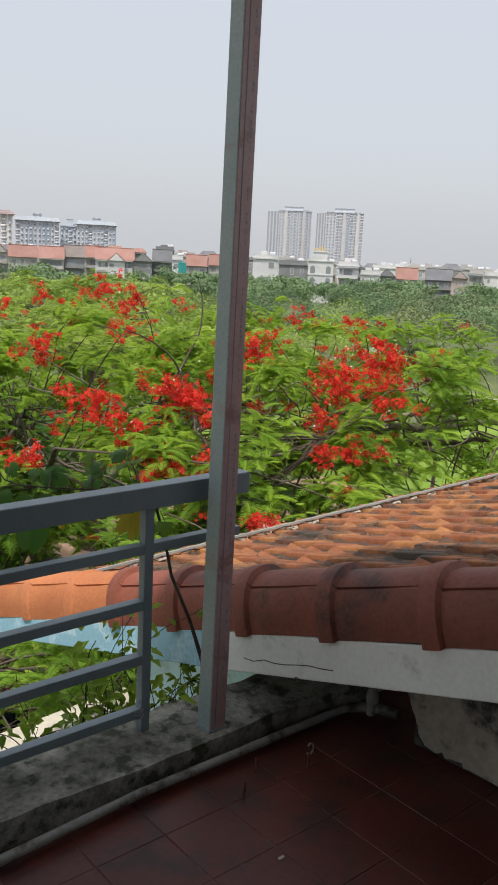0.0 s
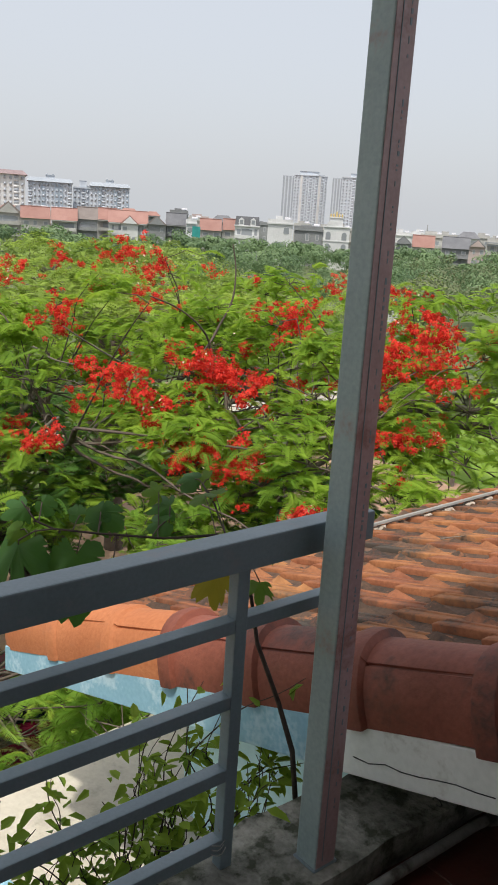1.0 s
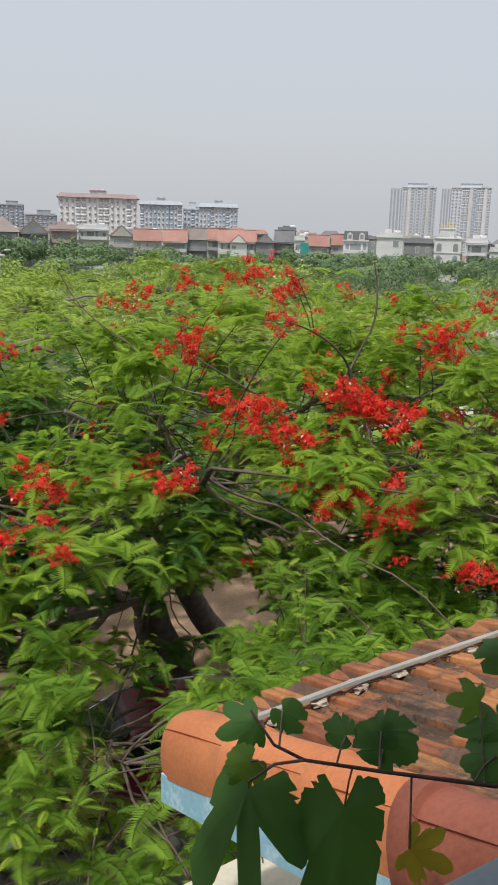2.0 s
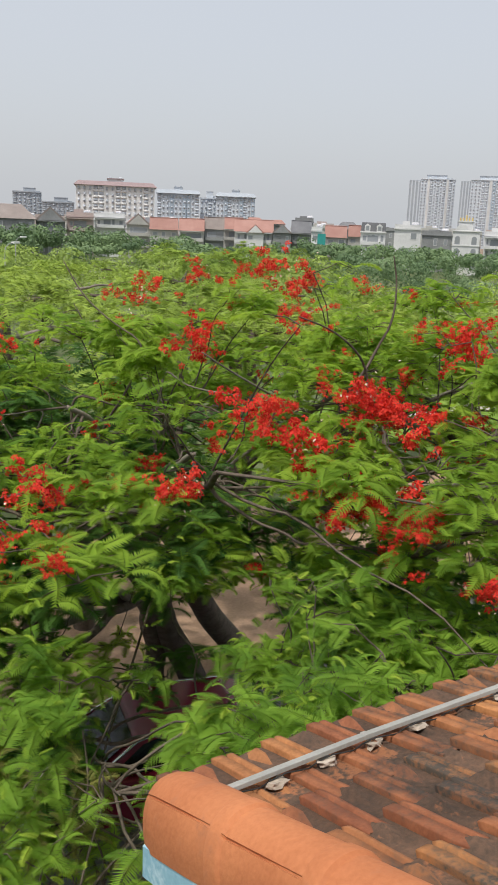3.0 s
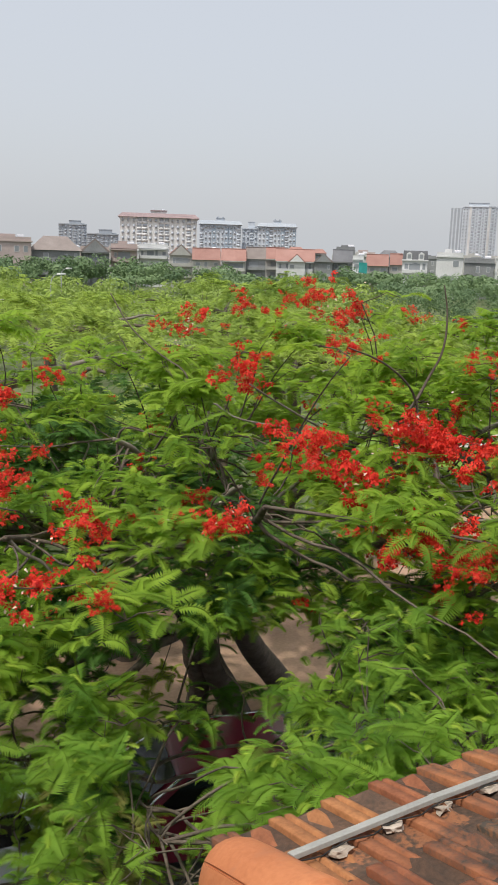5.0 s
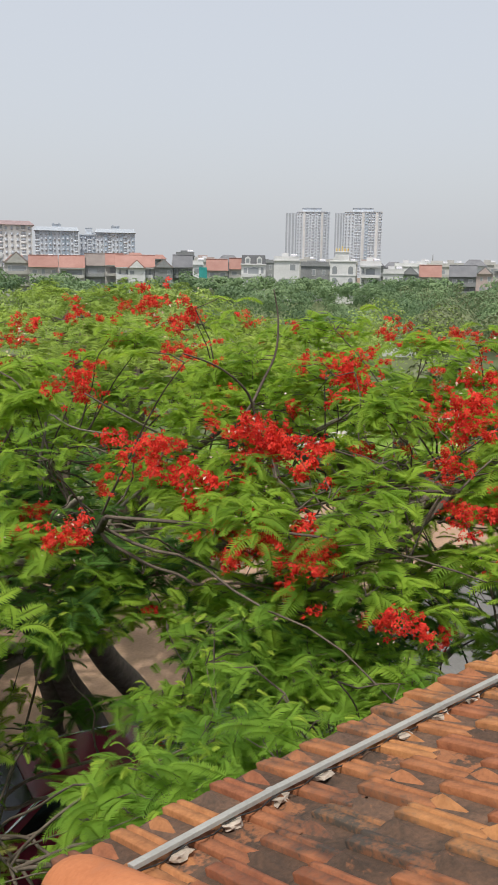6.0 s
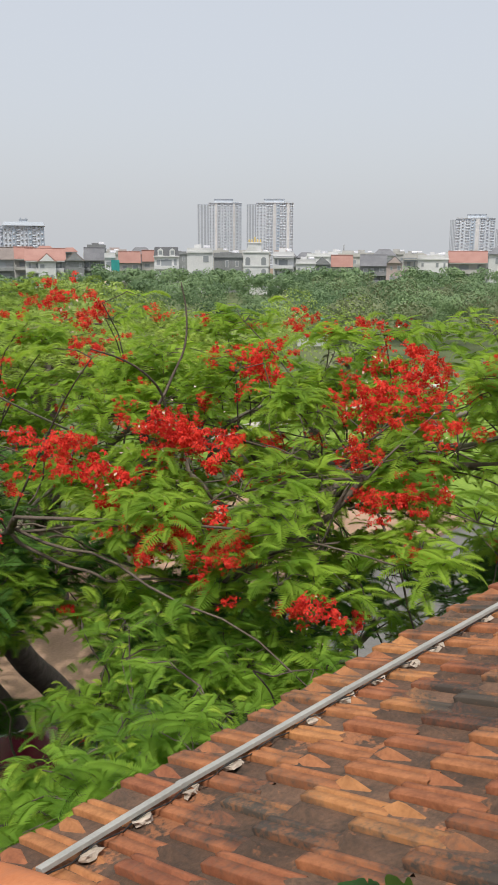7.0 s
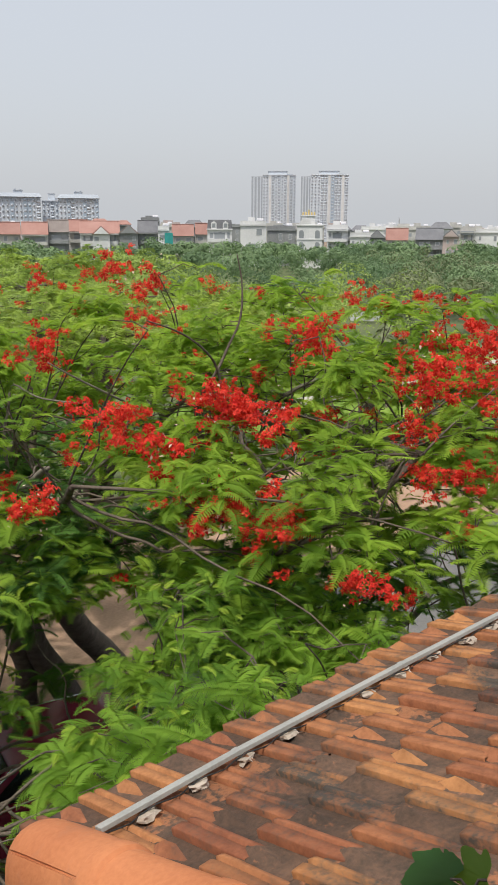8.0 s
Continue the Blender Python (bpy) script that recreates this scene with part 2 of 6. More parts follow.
M_TOWER_SIDE = surface("haze_greyed_render", (0.31, 0.345, 0.39), (0.37, 0.405, 0.45), 0.05, 0.8, 0.9, 0)
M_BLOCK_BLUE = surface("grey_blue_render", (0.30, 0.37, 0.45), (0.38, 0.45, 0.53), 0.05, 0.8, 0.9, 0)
# house glass is lightened; the haze before it is in the colour
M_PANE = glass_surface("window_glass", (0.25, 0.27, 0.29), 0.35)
M_PANE_FAR = glass_surface("haze_tinted_glass", (0.40, 0.44, 0.495), 0.6)
M_EAVE_PINK = surface("pinkish_cornice", (0.25, 0.185, 0.19), (0.31, 0.24, 0.245), 0.2, 3, 0.9, 0)
M_LAMP_WHITE = surface("white_lamp_housing", (0.72, 0.72, 0.70), (0.82, 0.82, 0.80), 2, 20, 0.5, 0)
M_NET = surface("teal_site_netting", (0.03, 0.25, 0.24), (0.05, 0.33, 0.31), 0.6, 6, 0.9, 0)
M_GOLD = surface("gilt_ornament", (0.55, 0.42, 0.16), (0.68, 0.52, 0.22), 1, 9, 0.5, 0)
M_CAR_RED = surface("maroon_car_paint", (0.16, 0.012, 0.03), (0.20, 0.016, 0.04), 2, 60, 0.22, 0, spec=0.7)
M_CAR_SILVER = surface("silver_car_paint", (0.58, 0.60, 0.62), (0.66, 0.68, 0.70), 2, 60, 0.22, 0, spec=0.7)
M_CAR_GLASS = glass_surface("dark_car_glass", (0.012, 0.014, 0.016), 0.05)
M_TYRE = surface("black_rubber", (0.012, 0.012, 0.012), (0.025, 0.025, 0.025), 8, 60, 0.85, 0.1)
M_CHROME = surface("bright_metal_trim", (0.62, 0.62, 0.63), (0.72, 0.72, 0.73), 8, 60, 0.25, 0, metal=0.9)
M_LAMP_RED = surface("red_lamp_plastic", (0.45, 0.01, 0.01), (0.55, 0.02, 0.015), 8, 60, 0.25, 0)


# ---------------------------------------------------------------- building blocks
def thing(name, x, y, z, label, category="", group="", kind="", turn=0.0):
    ob = new(name)
    ob.empty_display_size = 0.1
    ob.matrix_basis = pose(x, y, z, 0, 0, turn)
    return tagged(ob, label, category, group, kind)


def part(name, shape, material, parent=None, label="", kind="", m=None):
    """Links a bmesh, or a ready mesh, as one mesh object under its thing or part."""
    if isinstance(shape, bmesh.types.BMesh):
        me = bpy.data.meshes.new(name)
        shape.to_mesh(me)
        shape.free()
    else:
        me = shape
    if material and not me.materials:
        me.materials.append(material)
    ob = new(name, me)
    if parent:
        ob.parent = parent
    if m is not None:
        ob.matrix_basis = m
    return tagged(ob, label, kind=kind)


def setting(name, shape, material, label, m=None):
    return tagged(part(name, shape, material, None, "", "", m), label, kind="structure")


def mesh_np(name, verts, quads, smooth=False):
    """A mesh from arrays of vertices and of quads (or triangles)."""
    verts, quads = np.asarray(verts, np.float32), np.asarray(quads, np.int32)
    me = bpy.data.meshes.new(name)
    k = quads.shape[1]
    me.vertices.add(len(verts))
    me.vertices.foreach_set("co", verts.ravel())
    me.loops.add(quads.size)
    me.loops.foreach_set("vertex_index", quads.ravel())
    me.polygons.add(len(quads))
    me.polygons.foreach_set("loop_start", np.arange(0, quads.size, k, dtype=np.int32))
    me.update(calc_edges=True)
    if smooth:
        me.polygons.foreach_set("use_smooth", np.ones(len(quads), dtype=bool))
    return me


def box(x0, x1, y0, y1, z0, z1, bevel=0.0, segments=1, bm=None):
    """A box, with rounded edges where bevel is given; added to bm if there is one."""
    b = bmesh.new()
    bmesh.ops.create_cube(b, size=1)
    for v in b.verts:
        v.co = Vector(((x0 + x1) / 2 + v.co.x * (x1 - x0), (y0 + y1) / 2 + v.co.y * (y1 - y0), (z0 + z1) / 2 + v.co.z * (z1 - z0)))
    if bevel:
        bmesh.ops.bevel(b, geom=b.edges[:], offset=bevel, segments=segments, profile=0.6, affect="EDGES")
    if bm is None:
        return b
    add_to(bm, b)
    return bm


def add_to(bm, other):
    me = bpy.data.meshes.new("join")
    other.to_mesh(me)
    other.free()
    bm.from_mesh(me)
    bpy.data.meshes.remove(me)


def tube_arrays(points, radii, sides=6):
    """A tapered tube along a line of points, closed at both ends."""
    pts = np.asarray(points, float)
    n = len(pts)
    tang = np.gradient(pts, axis=0)
    tang /= np.linalg.norm(tang, axis=1)[:, None] + 1e-9
    ref = np.array((0.31, 0.17, 0.93)) if abs(tang[0][2]) < 0.9 else np.array((1.0, 0.2, 0.1))
    a = np.cross(tang, ref)
    a /= np.linalg.norm(a, axis=1)[:, None] + 1e-9
    b = np.cross(tang, a)
    ang = np.arange(sides) * 2 * math.pi / sides
    r = np.asarray(radii, float).reshape(-1, 1, 1)
    ring = pts[:, None] + r * (np.cos(ang)[None, :, None] * a[:, None] + np.sin(ang)[None, :, None] * b[:, None])
    v = ring.reshape(-1, 3)
    q = []
    for i in range(n - 1):
        for j in range(sides):
            k = (j + 1) % sides
            q.append((i * sides + j, i * sides + k, (i + 1) * sides + k, (i + 1) * sides + j))
    for e in (0, n - 1):
        for j in range(1, sides - 2, 2):
            q.append((e * sides, e * sides + j, e * sides + j + 1, e * sides + (j + 2) % sides))
    return v, np.array(q, np.int32)


def joined(pieces):
    vs, qs, base = [], [], 0
    for v, q in pieces:
        vs.append(v)
        qs.append(q + base)
        base += len(v)
    return np.concatenate(vs), np.concatenate(qs)


def tube(name, points, radii, material, parent=None, label="", sides=6, kind=""):
    if np.isscalar(radii):
        radii = [radii] * len(points)
    v, q = tube_arrays(points, radii, sides)
    return part(name, mesh_np(name, v, q, True), material, parent, label, kind)


def bent(a, b, sag, rng, steps=7, wobble=0.06):
    """A crooked line from a to b that rises by sag in its middle."""
    a, b = np.asarray(a, float), np.asarray(b, float)
    t = np.linspace(0, 1, steps)[:, None]
    p = a + (b - a) * t
    p[:, 2] += sag * 4 * (t * (1 - t))[:, 0]
    p[1:-1] += rng.normal(0, wobble, (steps - 2, 3))
    return p


def prism(outline, y0, y1):
    """A solid whose outline, given in x and z, runs from y0 to y1."""
    bm = bmesh.new()
    front = [bm.verts.new((x, y0, z)) for x, z in outline]
    back = [bm.verts.new((x, y1, z)) for x, z in outline]
    bm.faces.new(front)
    bm.faces.new(back[::-1])
    k = len(outline)
    for i in range(k):
        bm.faces.new((front[(i + 1) % k], front[i], back[i], back[(i + 1) % k]))
    bmesh.ops.recalc_face_normals(bm, faces=bm.faces[:])
    return bm


def warped(bm, m):
    """The mesh laid out by a matrix that may shear it."""
    bmesh.ops.transform(bm, matrix=m, verts=bm.verts[:])
    bmesh.ops.recalc_face_normals(bm, faces=bm.faces[:])
    return bm


def from_viewpoint(az, d):
    """A place at a distance from the camera's standpoint, at an azimuth clockwise from +y."""
    return 1.5 + d * math.sin(radians(az)), 2.6 + d * math.cos(radians(az))


# ---------------------------------------------------------------- ground
GZ = -7.0


def sheet(x0, x1, y0, y1, z, thick=0.3):
    return box(x0, x1, y0, y1, z - thick, z)


setting("ground", sheet(-2500, 2500, -300, 3200, GZ, 1.0), M_GROUND, "dry brown earth with patches of grass under the trees")
setting("road", sheet(-60, 60, 6.2, 15.0, GZ + 0.02, 0.2), M_ROAD, "pale grey street with parked cars under the trees")
setting("pavement", sheet(-60, 60, 15.0, 23.0, GZ + 0.14, 0.3), M_PAVE, "dusty pinkish paved kerb strip along the street")
setting("park", sheet(-400, 500, 23.2, 330, GZ + 0.05, 0.2), M_PARK, "dull grass of the park under the trees")
setting("park_court", sheet(2.0, 15.5, 42.0, 74.0, GZ + 0.075, 0.2), M_POOL, "pale blue-grey paved court in the park")
setting("lawn", sheet(27, 56, 13.7, 34, GZ + 0.145, 0.3), M_LAWN, "mown bright green park lawn in the sun")
setting("park_path", sheet(27, 56, 30, 31.6, GZ + 0.16, 0.1), M_PATH, "pale concrete path across the park lawn")

# ---------------------------------------------------------------- terrace
TERR = pose(2.254, 2.483, 0, 0, 0, -4.2)      # its axes run along the railing and across it; origin at the post's corner
INV = TERR.inverted()

setting("floor", box(-6.2, 1.42, -5.6, 0.02, -0.22, -0.002), M_GROUT, "grout bed and slab of the terrace floor", TERR)
# back wall and canopy are out of view, added to darken the terrace
setting("wall_south", box(-6.2, 0.70, -5.8, -5.6, -7.0, 3.0), M_PLASTER, "plain house wall behind the terrace", TERR)
setting("ceiling", box(-6.2, 0.45, -5.6, 0.20, 2.78, 2.9), M_CEILING, "unseen grey canopy added to shade the terrace", TERR)

# kerb of rough concrete under the railing, with broken edges
_b = box(-6.2, 1.42, 0.0, 0.265, -0.25, 0.085)
bmesh.ops.subdivide_edges(_b, edges=[e for e in _b.edges if abs((e.verts[0].co - e.verts[1].co).x) > 1], cuts=90, use_grid_fill=True)
for _v in _b.verts:
    _n = noise.noise(_v.co * 9) * 0.012 + noise.noise(_v.co * 2.3) * 0.012
    if _v.co.z > 0:
        _v.co.z += _n * 0.8
        _v.co.y += _n if _v.co.y < 0.1 else _n * 1.6
setting("kerb", _b, M_KERB, "weathered grey concrete kerb with mossy broken edges", TERR)
setting("wall_north", box(-6.2, 0.70, 0.02, 0.24, -7.0, -0.25), M_TEAL, "light teal painted house wall below the terrace", TERR)


def rod(bm, x0, x1, y0, y1, z0, z1, bevel=0.003):
    return box(x0, x1, y0, y1, z0, z1, bevel, 2, bm)


# railing: rail, bars, balusters; a black plate paints the shaded hollow rail end
railing = thing("railing", 2.254, 2.483, 0.085, "grey painted steel balcony railing on a concrete kerb", "railing", turn=-4.2)
RZ = -0.085
RY0, RY1 = 0.1585, 0.217
part("top_rail", box(-6.1, 0.245, RY0, RY1, 0.838 + RZ, 0.910 + RZ, 0.004, 2), M_STEEL, railing)
part("rail_end", box(0.245, 0.248, RY0 + 0.006, RY1 - 0.006, 0.844 + RZ, 0.904 + RZ), M_HOLLOW_SHADE, railing, "black plate painted as the shaded hollow of the rail")
for _z, _e in ((0.707, 0.220), (0.522, -0.135), (0.337, -0.135), (0.152, -0.135)):
    part("bar", box(-6.1, _e, RY0 + 0.010, RY0 + 0.045, _z + RZ - 0.016, _z + RZ + 0.016, 0.003, 2), M_STEEL, railing)
for _x in (-0.146, -1.946, -3.746, -5.546):
    part("baluster", box(_x - 0.0165, _x + 0.0165, RY0 + 0.008, RY0 + 0.041, 0.0, 0.838 + RZ, 0.003, 2), M_STEEL, railing)
_r = np.random.default_rng(4)
_tie = np.stack([-0.172 + 0.024 * np.cos(np.linspace(0, 19, 40)), RY0 + 0.026 + 0.029 * np.sin(np.linspace(0, 19, 40)), 0.152 + RZ + np.linspace(-0.016, 0.018, 40)], -1) + _r.normal(0, 0.0016, (40, 3))
tube("wire_tie", np.concatenate([_tie, _tie[-1:] + ((-0.012, -0.012, 0.016), (-0.020, -0.016, 0.034))]), 0.0013, M_ALU, railing, "twisted pale wire tie", sides=4)

post = thing("steel_post", 2.254, 2.483, 0.085, "tall square steel post with grey-green paint and rusty streaks", "post", turn=-4.2)
PW = 0.066
LEAN = Matrix(((1, 0, 0.037, 0.018), (0, 1, 0.036, 0.036), (0, 0, 1, 0), (0, 0, 0, 1)))     # shear fitted to the camera's view; the post leans a little outwards
part("shaft", warped(box(0.0, PW, 0.0, PW, 0.0, 2.69, 0.004, 2), LEAN), M_POST, post)
part("weld_seam", warped(box(PW * 0.30, PW * 0.30 + 0.0025, -0.0024, -0.0012, 0.02, 2.68), LEAN), M_STEEL, post, "thin grey weld line")
_rng = random.Random(3)
_marks, _z = bmesh.new(), 0.15
while _z < 2.6:
    _h = _rng.choice((0.004, 0.006, 0.010, 0.014))
    if _rng.random() < 0.72:
        box(PW * 0.66, PW * 0.66 + _rng.choice((0.003, 0.004, 0.006)), -0.0020, -0.0011, _z, _z + _h, bm=_marks)
    _z += _h + _rng.choice((0.005, 0.007, 0.02))
part("printed_marks", warped(_marks, LEAN), M_STEEL, post, "column of faded dark printed bars", "stuff")
part("primer_face", warped(box(0.003, PW - 0.003, -0.0012, 0.0002, 0.004, 2.68), LEAN), M_POST_FACE, post, "pinkish front face of the post")
part("foot_plate", warped(box(-0.005, PW + 0.005, -0.004, PW + 0.005, -0.006, 0.005, 0.002), LEAN), M_STEEL, post)

# pipe along the kerb with its riser
pipe = thing("drain_pipe", 1.5, 2.46, 0.03, "dull grey plastic pipe along the foot of the kerb", "pipe")
_pp = [(-3.0, 0.21, 0), (-1.2, 0.085, 0), (0.0, 0.012, 0.0), (0.46, 0.003, 0.004), (0.95, -0.035, 0.002), (1.28, -0.062, 0.0), (1.36, -0.075, 0.0)]
tube("pipe_run", _pp, 0.0145, M_PIPE, pipe, sides=10)
tube("pipe_elbow", [(1.34, -0.07, 0.0), (1.40, -0.11, 0.0), (1.43, -0.17, 0.0), (1.44, -0.22, 0.0)], 0.019, M_PIPE, pipe, sides=10)
tube("riser", [(1.395, -0.13, -0.02), (1.40, -0.13, 0.10), (1.40, -0.13, 0.25)], 0.0165, M_PIPE, pipe, "upright grey riser pipe", sides=10)
tube("collar", [(1.40, -0.13, 0.028), (1.40, -0.13, 0.065)], 0.023, M_PIPE, pipe, sides=10)

# iron stubs in the floor
for _x, _y, _r in ((2.483, 2.266, True), (2.207, 2.281, False), (2.33, 2.355, False)):
    stub = thing("iron_stub", _x, _y, 0.0, "short rusty iron rod set in the floor tiles", "iron rod", "iron rods in the floor")
    tube("shank", [(0, 0, 0), (0.002, 0.0, 0.025), (0.004, 0.002, 0.05)], 0.0055, M_RUST, stub)
    if _r:
        _c = [(0.012 + 0.016 * math.cos(a), 0.004, 0.058 + 0.02 * math.sin(a)) for a in np.linspace(-2.6, 2.4, 9)]
        tube("ring", _c, 0.0035, M_PIPE, stub, "bent pale wire ring")
litter = thing("leaf_litter", 2.1, 2.02, 0.0, "small pale chip of plaster on the floor", "litter")
part("chip", box(-0.011, 0.011, -0.006, 0.006, 0.0, 0.005, 0.002), M_MORTAR, litter)

# wall beside the terrace, under the tiled roof
SL = 0.307                                     # the roof's fall per metre along y
ROOF_T = math.atan(SL)


def roof_z(y, lift=0.0):
    """The height of the tiles' bed over a place."""
    return -0.185 - SL * (y - 4.43) + lift


_bm = bmesh.new()
_o = [(-6.0, -0.2), (2.12, -0.2), (2.12, roof_z(2.12) - 0.06), (-6.0, roof_z(-6.0) - 0.06)]
_lo = [_bm.verts.new((2.87, y, z)) for y, z in _o]
_hi = [_bm.verts.new((3.05, y, z)) for y, z in _o]
_bm.faces.new(_lo)
_bm.faces.new(_hi[::-1])
for _i in range(4):
    _bm.faces.new((_lo[(_i + 1) % 4], _lo[_i], _hi[_i], _hi[(_i + 1) % 4]))
bmesh.ops.recalc_face_normals(_bm, faces=_bm.faces[:])
setting("wall_east", _bm, M_CONCRETE, "dark bare wall under the roof edge where the plaster has come off")
# the plaster that is left on it, with a broken edge
_edge = [(2.166, 0.19), (2.125, 0.12), (2.105, 0.078), (2.09, 0.04), (2.066, 0.012), (2.02, 0.022), (1.971, 0.01), (1.93, 0.016), (1.877, 0.004)]
_rng = random.Random(2)
_ol = []
for (_y0, _z0), (_y1, _z1) in zip(_edge, _edge[1:]):
    for _t in (0, 0.33, 0.66):
        _ol.append((_y0 + (_y1 - _y0) * _t + _rng.uniform(-0.008, 0.008), _z0 + (_z1 - _z0) * _t + _rng.uniform(-0.008, 0.008)))
_ol += [(1.75, 0.004), (-5.9, 0.004), (-5.9, 2.9), (2.12, roof_z(2.12) - 0.07)]
_bm = prism(_ol, 0, 0.009)
for _v in _bm.verts:
    _v.co = Vector((2.869 - _v.co.y, _v.co.x, _v.co.z))
bmesh.ops.recalc_face_normals(_bm, faces=_bm.faces[:])
setting("wall_plaster", _bm, M_PLASTER, "beige plaster with a ragged broken edge on the wall")
setting("wall_recess", box(3.66, 3.80, -2.0, 2.70, -0.2, 0.22), M_PLASTER, "dark plaster wall of the recess under the roof")
setting("wall_eaves", box(3.50, 14.0, 4.05, 4.25, -7.0, roof_z(4.25) - 0.06), M_TEAL, "light teal house wall under the eaves")
setting("wall_teal", box(3.36, 3.50, 2.78, 4.25, -3.0, -0.28), M_TEAL, "light teal painted wall under the blue fascia")

# ---------------------------------------------------------------- tiled roof
EAVE = -0.082                                  # the eaves' bearing against x
ROOF_X, ROOF_Y = 2.72, 4.74                    # the lower corner of the tile field
PU, PV = 0.205, 0.250
roof = thing("tiled_roof", ROOF_X, ROOF_Y, roof_z(ROOF_Y), "weathered orange clay tile roof with dark lichen patches", "roof")


def roof_spot(u, v, lift=0.0):
    """A place on the roof in its own axes: u along the eaves, v up the slope."""
    c, s = math.cos(ROOF_T), math.sin(ROOF_T)
    return Vector((u, EAVE * u - v * c + lift * s, -EAVE * u * SL + v * s + lift * c))


SLOPE = Matrix(((1, 0, 0, 0), (0, math.cos(ROOF_T), math.sin(ROOF_T), 0), (0, -math.sin(ROOF_T), math.cos(ROOF_T), 0), (0, 0, 0, 1)))

_outline = [(0.0, -0.012), (0.001, 0.019), (0.004, 0.0225), (0.045, 0.0215), (0.048, 0.008), (0.060, 0.008), (0.063, 0.0195), (0.081, 0.0185),
            (0.085, 0.000), (0.108, 0.0), (0.144, 0.001), (0.180, 0.0), (0.196, 0.0), (0.211, 0.0)]
_PAN = (8, 9, 10, 11, 12)
_STATIONS = ((-0.30, 0.0), (-0.150, 0.010), (-0.066, 0.016), (-0.008, 0.019), (0.0, 0.016), (0.0, -0.006))


def clay_tile(kind):
    """One interlocking tile: a flat-topped band with a rib beside it, a pan with a lozenge-shaped nib, and a lip at its lower end."""
    rng = random.Random(kind)
    vs, qs = [], []
    k = len(_outline)
    for station, (v, up) in enumerate(_STATIONS):
        for i, (u, h) in enumerate(_outline):
            reach = v + (0.012 * (h / 0.024) if station >= 4 else 0) + (rng.uniform(-0.003, 0.003) if station >= 4 else 0)
            rise = (0.031 + rng.uniform(-0.006, 0.004)) if station == 2 and i == 10 else 0.005 if station == 2 and i in (9, 11) else 0
            if i in (9, 11) and station in (1, 3):
                u = 0.144 + (i - 10) * 0.005
            vs.append((u, reach, up + h * (1.0 if station < 5 else 0.5) + rise + rng.uniform(-0.001, 0.001)))
    for s in range(len(_STATIONS) - 1):
        for i in range(k - 1):
            a = s * k + i
            qs.append((a, a + 1, a + k + 1, a + k))
    return np.array(vs), np.array(qs, np.int32)[:, ::-1]


TILE_SHAPES = [clay_tile(k) for k in range(4)]
TILE_MESHES = [mesh_np("tile", *s) for s in TILE_SHAPES]
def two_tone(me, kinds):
    """The pans and grooves of the tiles carry the darker clay."""
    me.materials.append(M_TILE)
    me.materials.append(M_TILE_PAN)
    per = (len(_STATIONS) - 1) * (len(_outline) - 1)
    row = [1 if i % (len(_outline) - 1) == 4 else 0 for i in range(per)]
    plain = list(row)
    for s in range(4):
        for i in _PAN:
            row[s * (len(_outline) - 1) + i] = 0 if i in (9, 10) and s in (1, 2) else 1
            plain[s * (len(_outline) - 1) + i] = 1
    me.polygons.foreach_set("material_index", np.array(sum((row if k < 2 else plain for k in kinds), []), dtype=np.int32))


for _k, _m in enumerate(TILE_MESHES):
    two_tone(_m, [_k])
COLS, ROWS, NEAR = 38, 21, 19
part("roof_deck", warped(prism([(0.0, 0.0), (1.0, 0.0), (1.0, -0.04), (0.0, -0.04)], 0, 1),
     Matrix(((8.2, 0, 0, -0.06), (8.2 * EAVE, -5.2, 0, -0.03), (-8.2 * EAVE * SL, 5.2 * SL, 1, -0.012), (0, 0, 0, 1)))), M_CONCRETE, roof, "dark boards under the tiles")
_far, _kinds = [], []
_rng = random.Random(11)
for _i in range(COLS):
    for _j in range(ROWS):
        _u = (_i - 0.5 * (_j % 2)) * PU + _rng.uniform(-0.004, 0.004)
        _v = _j * PV + _rng.uniform(-0.008, 0.008)
        _s = roof_spot(_u, _v, _rng.uniform(-0.002, 0.004))
        _m = Matrix.Translation(_s) @ SLOPE @ pose(0, 0, 0, _rng.uniform(-0.8, 0.8), _rng.uniform(-0.8, 0.8), _rng.uniform(-1.2, 1.2))
        if _i < NEAR and _j < 15:
            part("tile", TILE_MESHES[_rng.randrange(4)], None, roof, m=_m)
        else:
            _kinds.append(_rng.randrange(4))
            _tv, _tq = TILE_SHAPES[_kinds[-1]]
            _mm = np.array(_m)
            _far.append((_tv @ _mm[:3, :3].T + _mm[:3, 3], _tq))
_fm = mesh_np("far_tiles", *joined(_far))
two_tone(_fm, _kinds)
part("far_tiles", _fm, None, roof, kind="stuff")


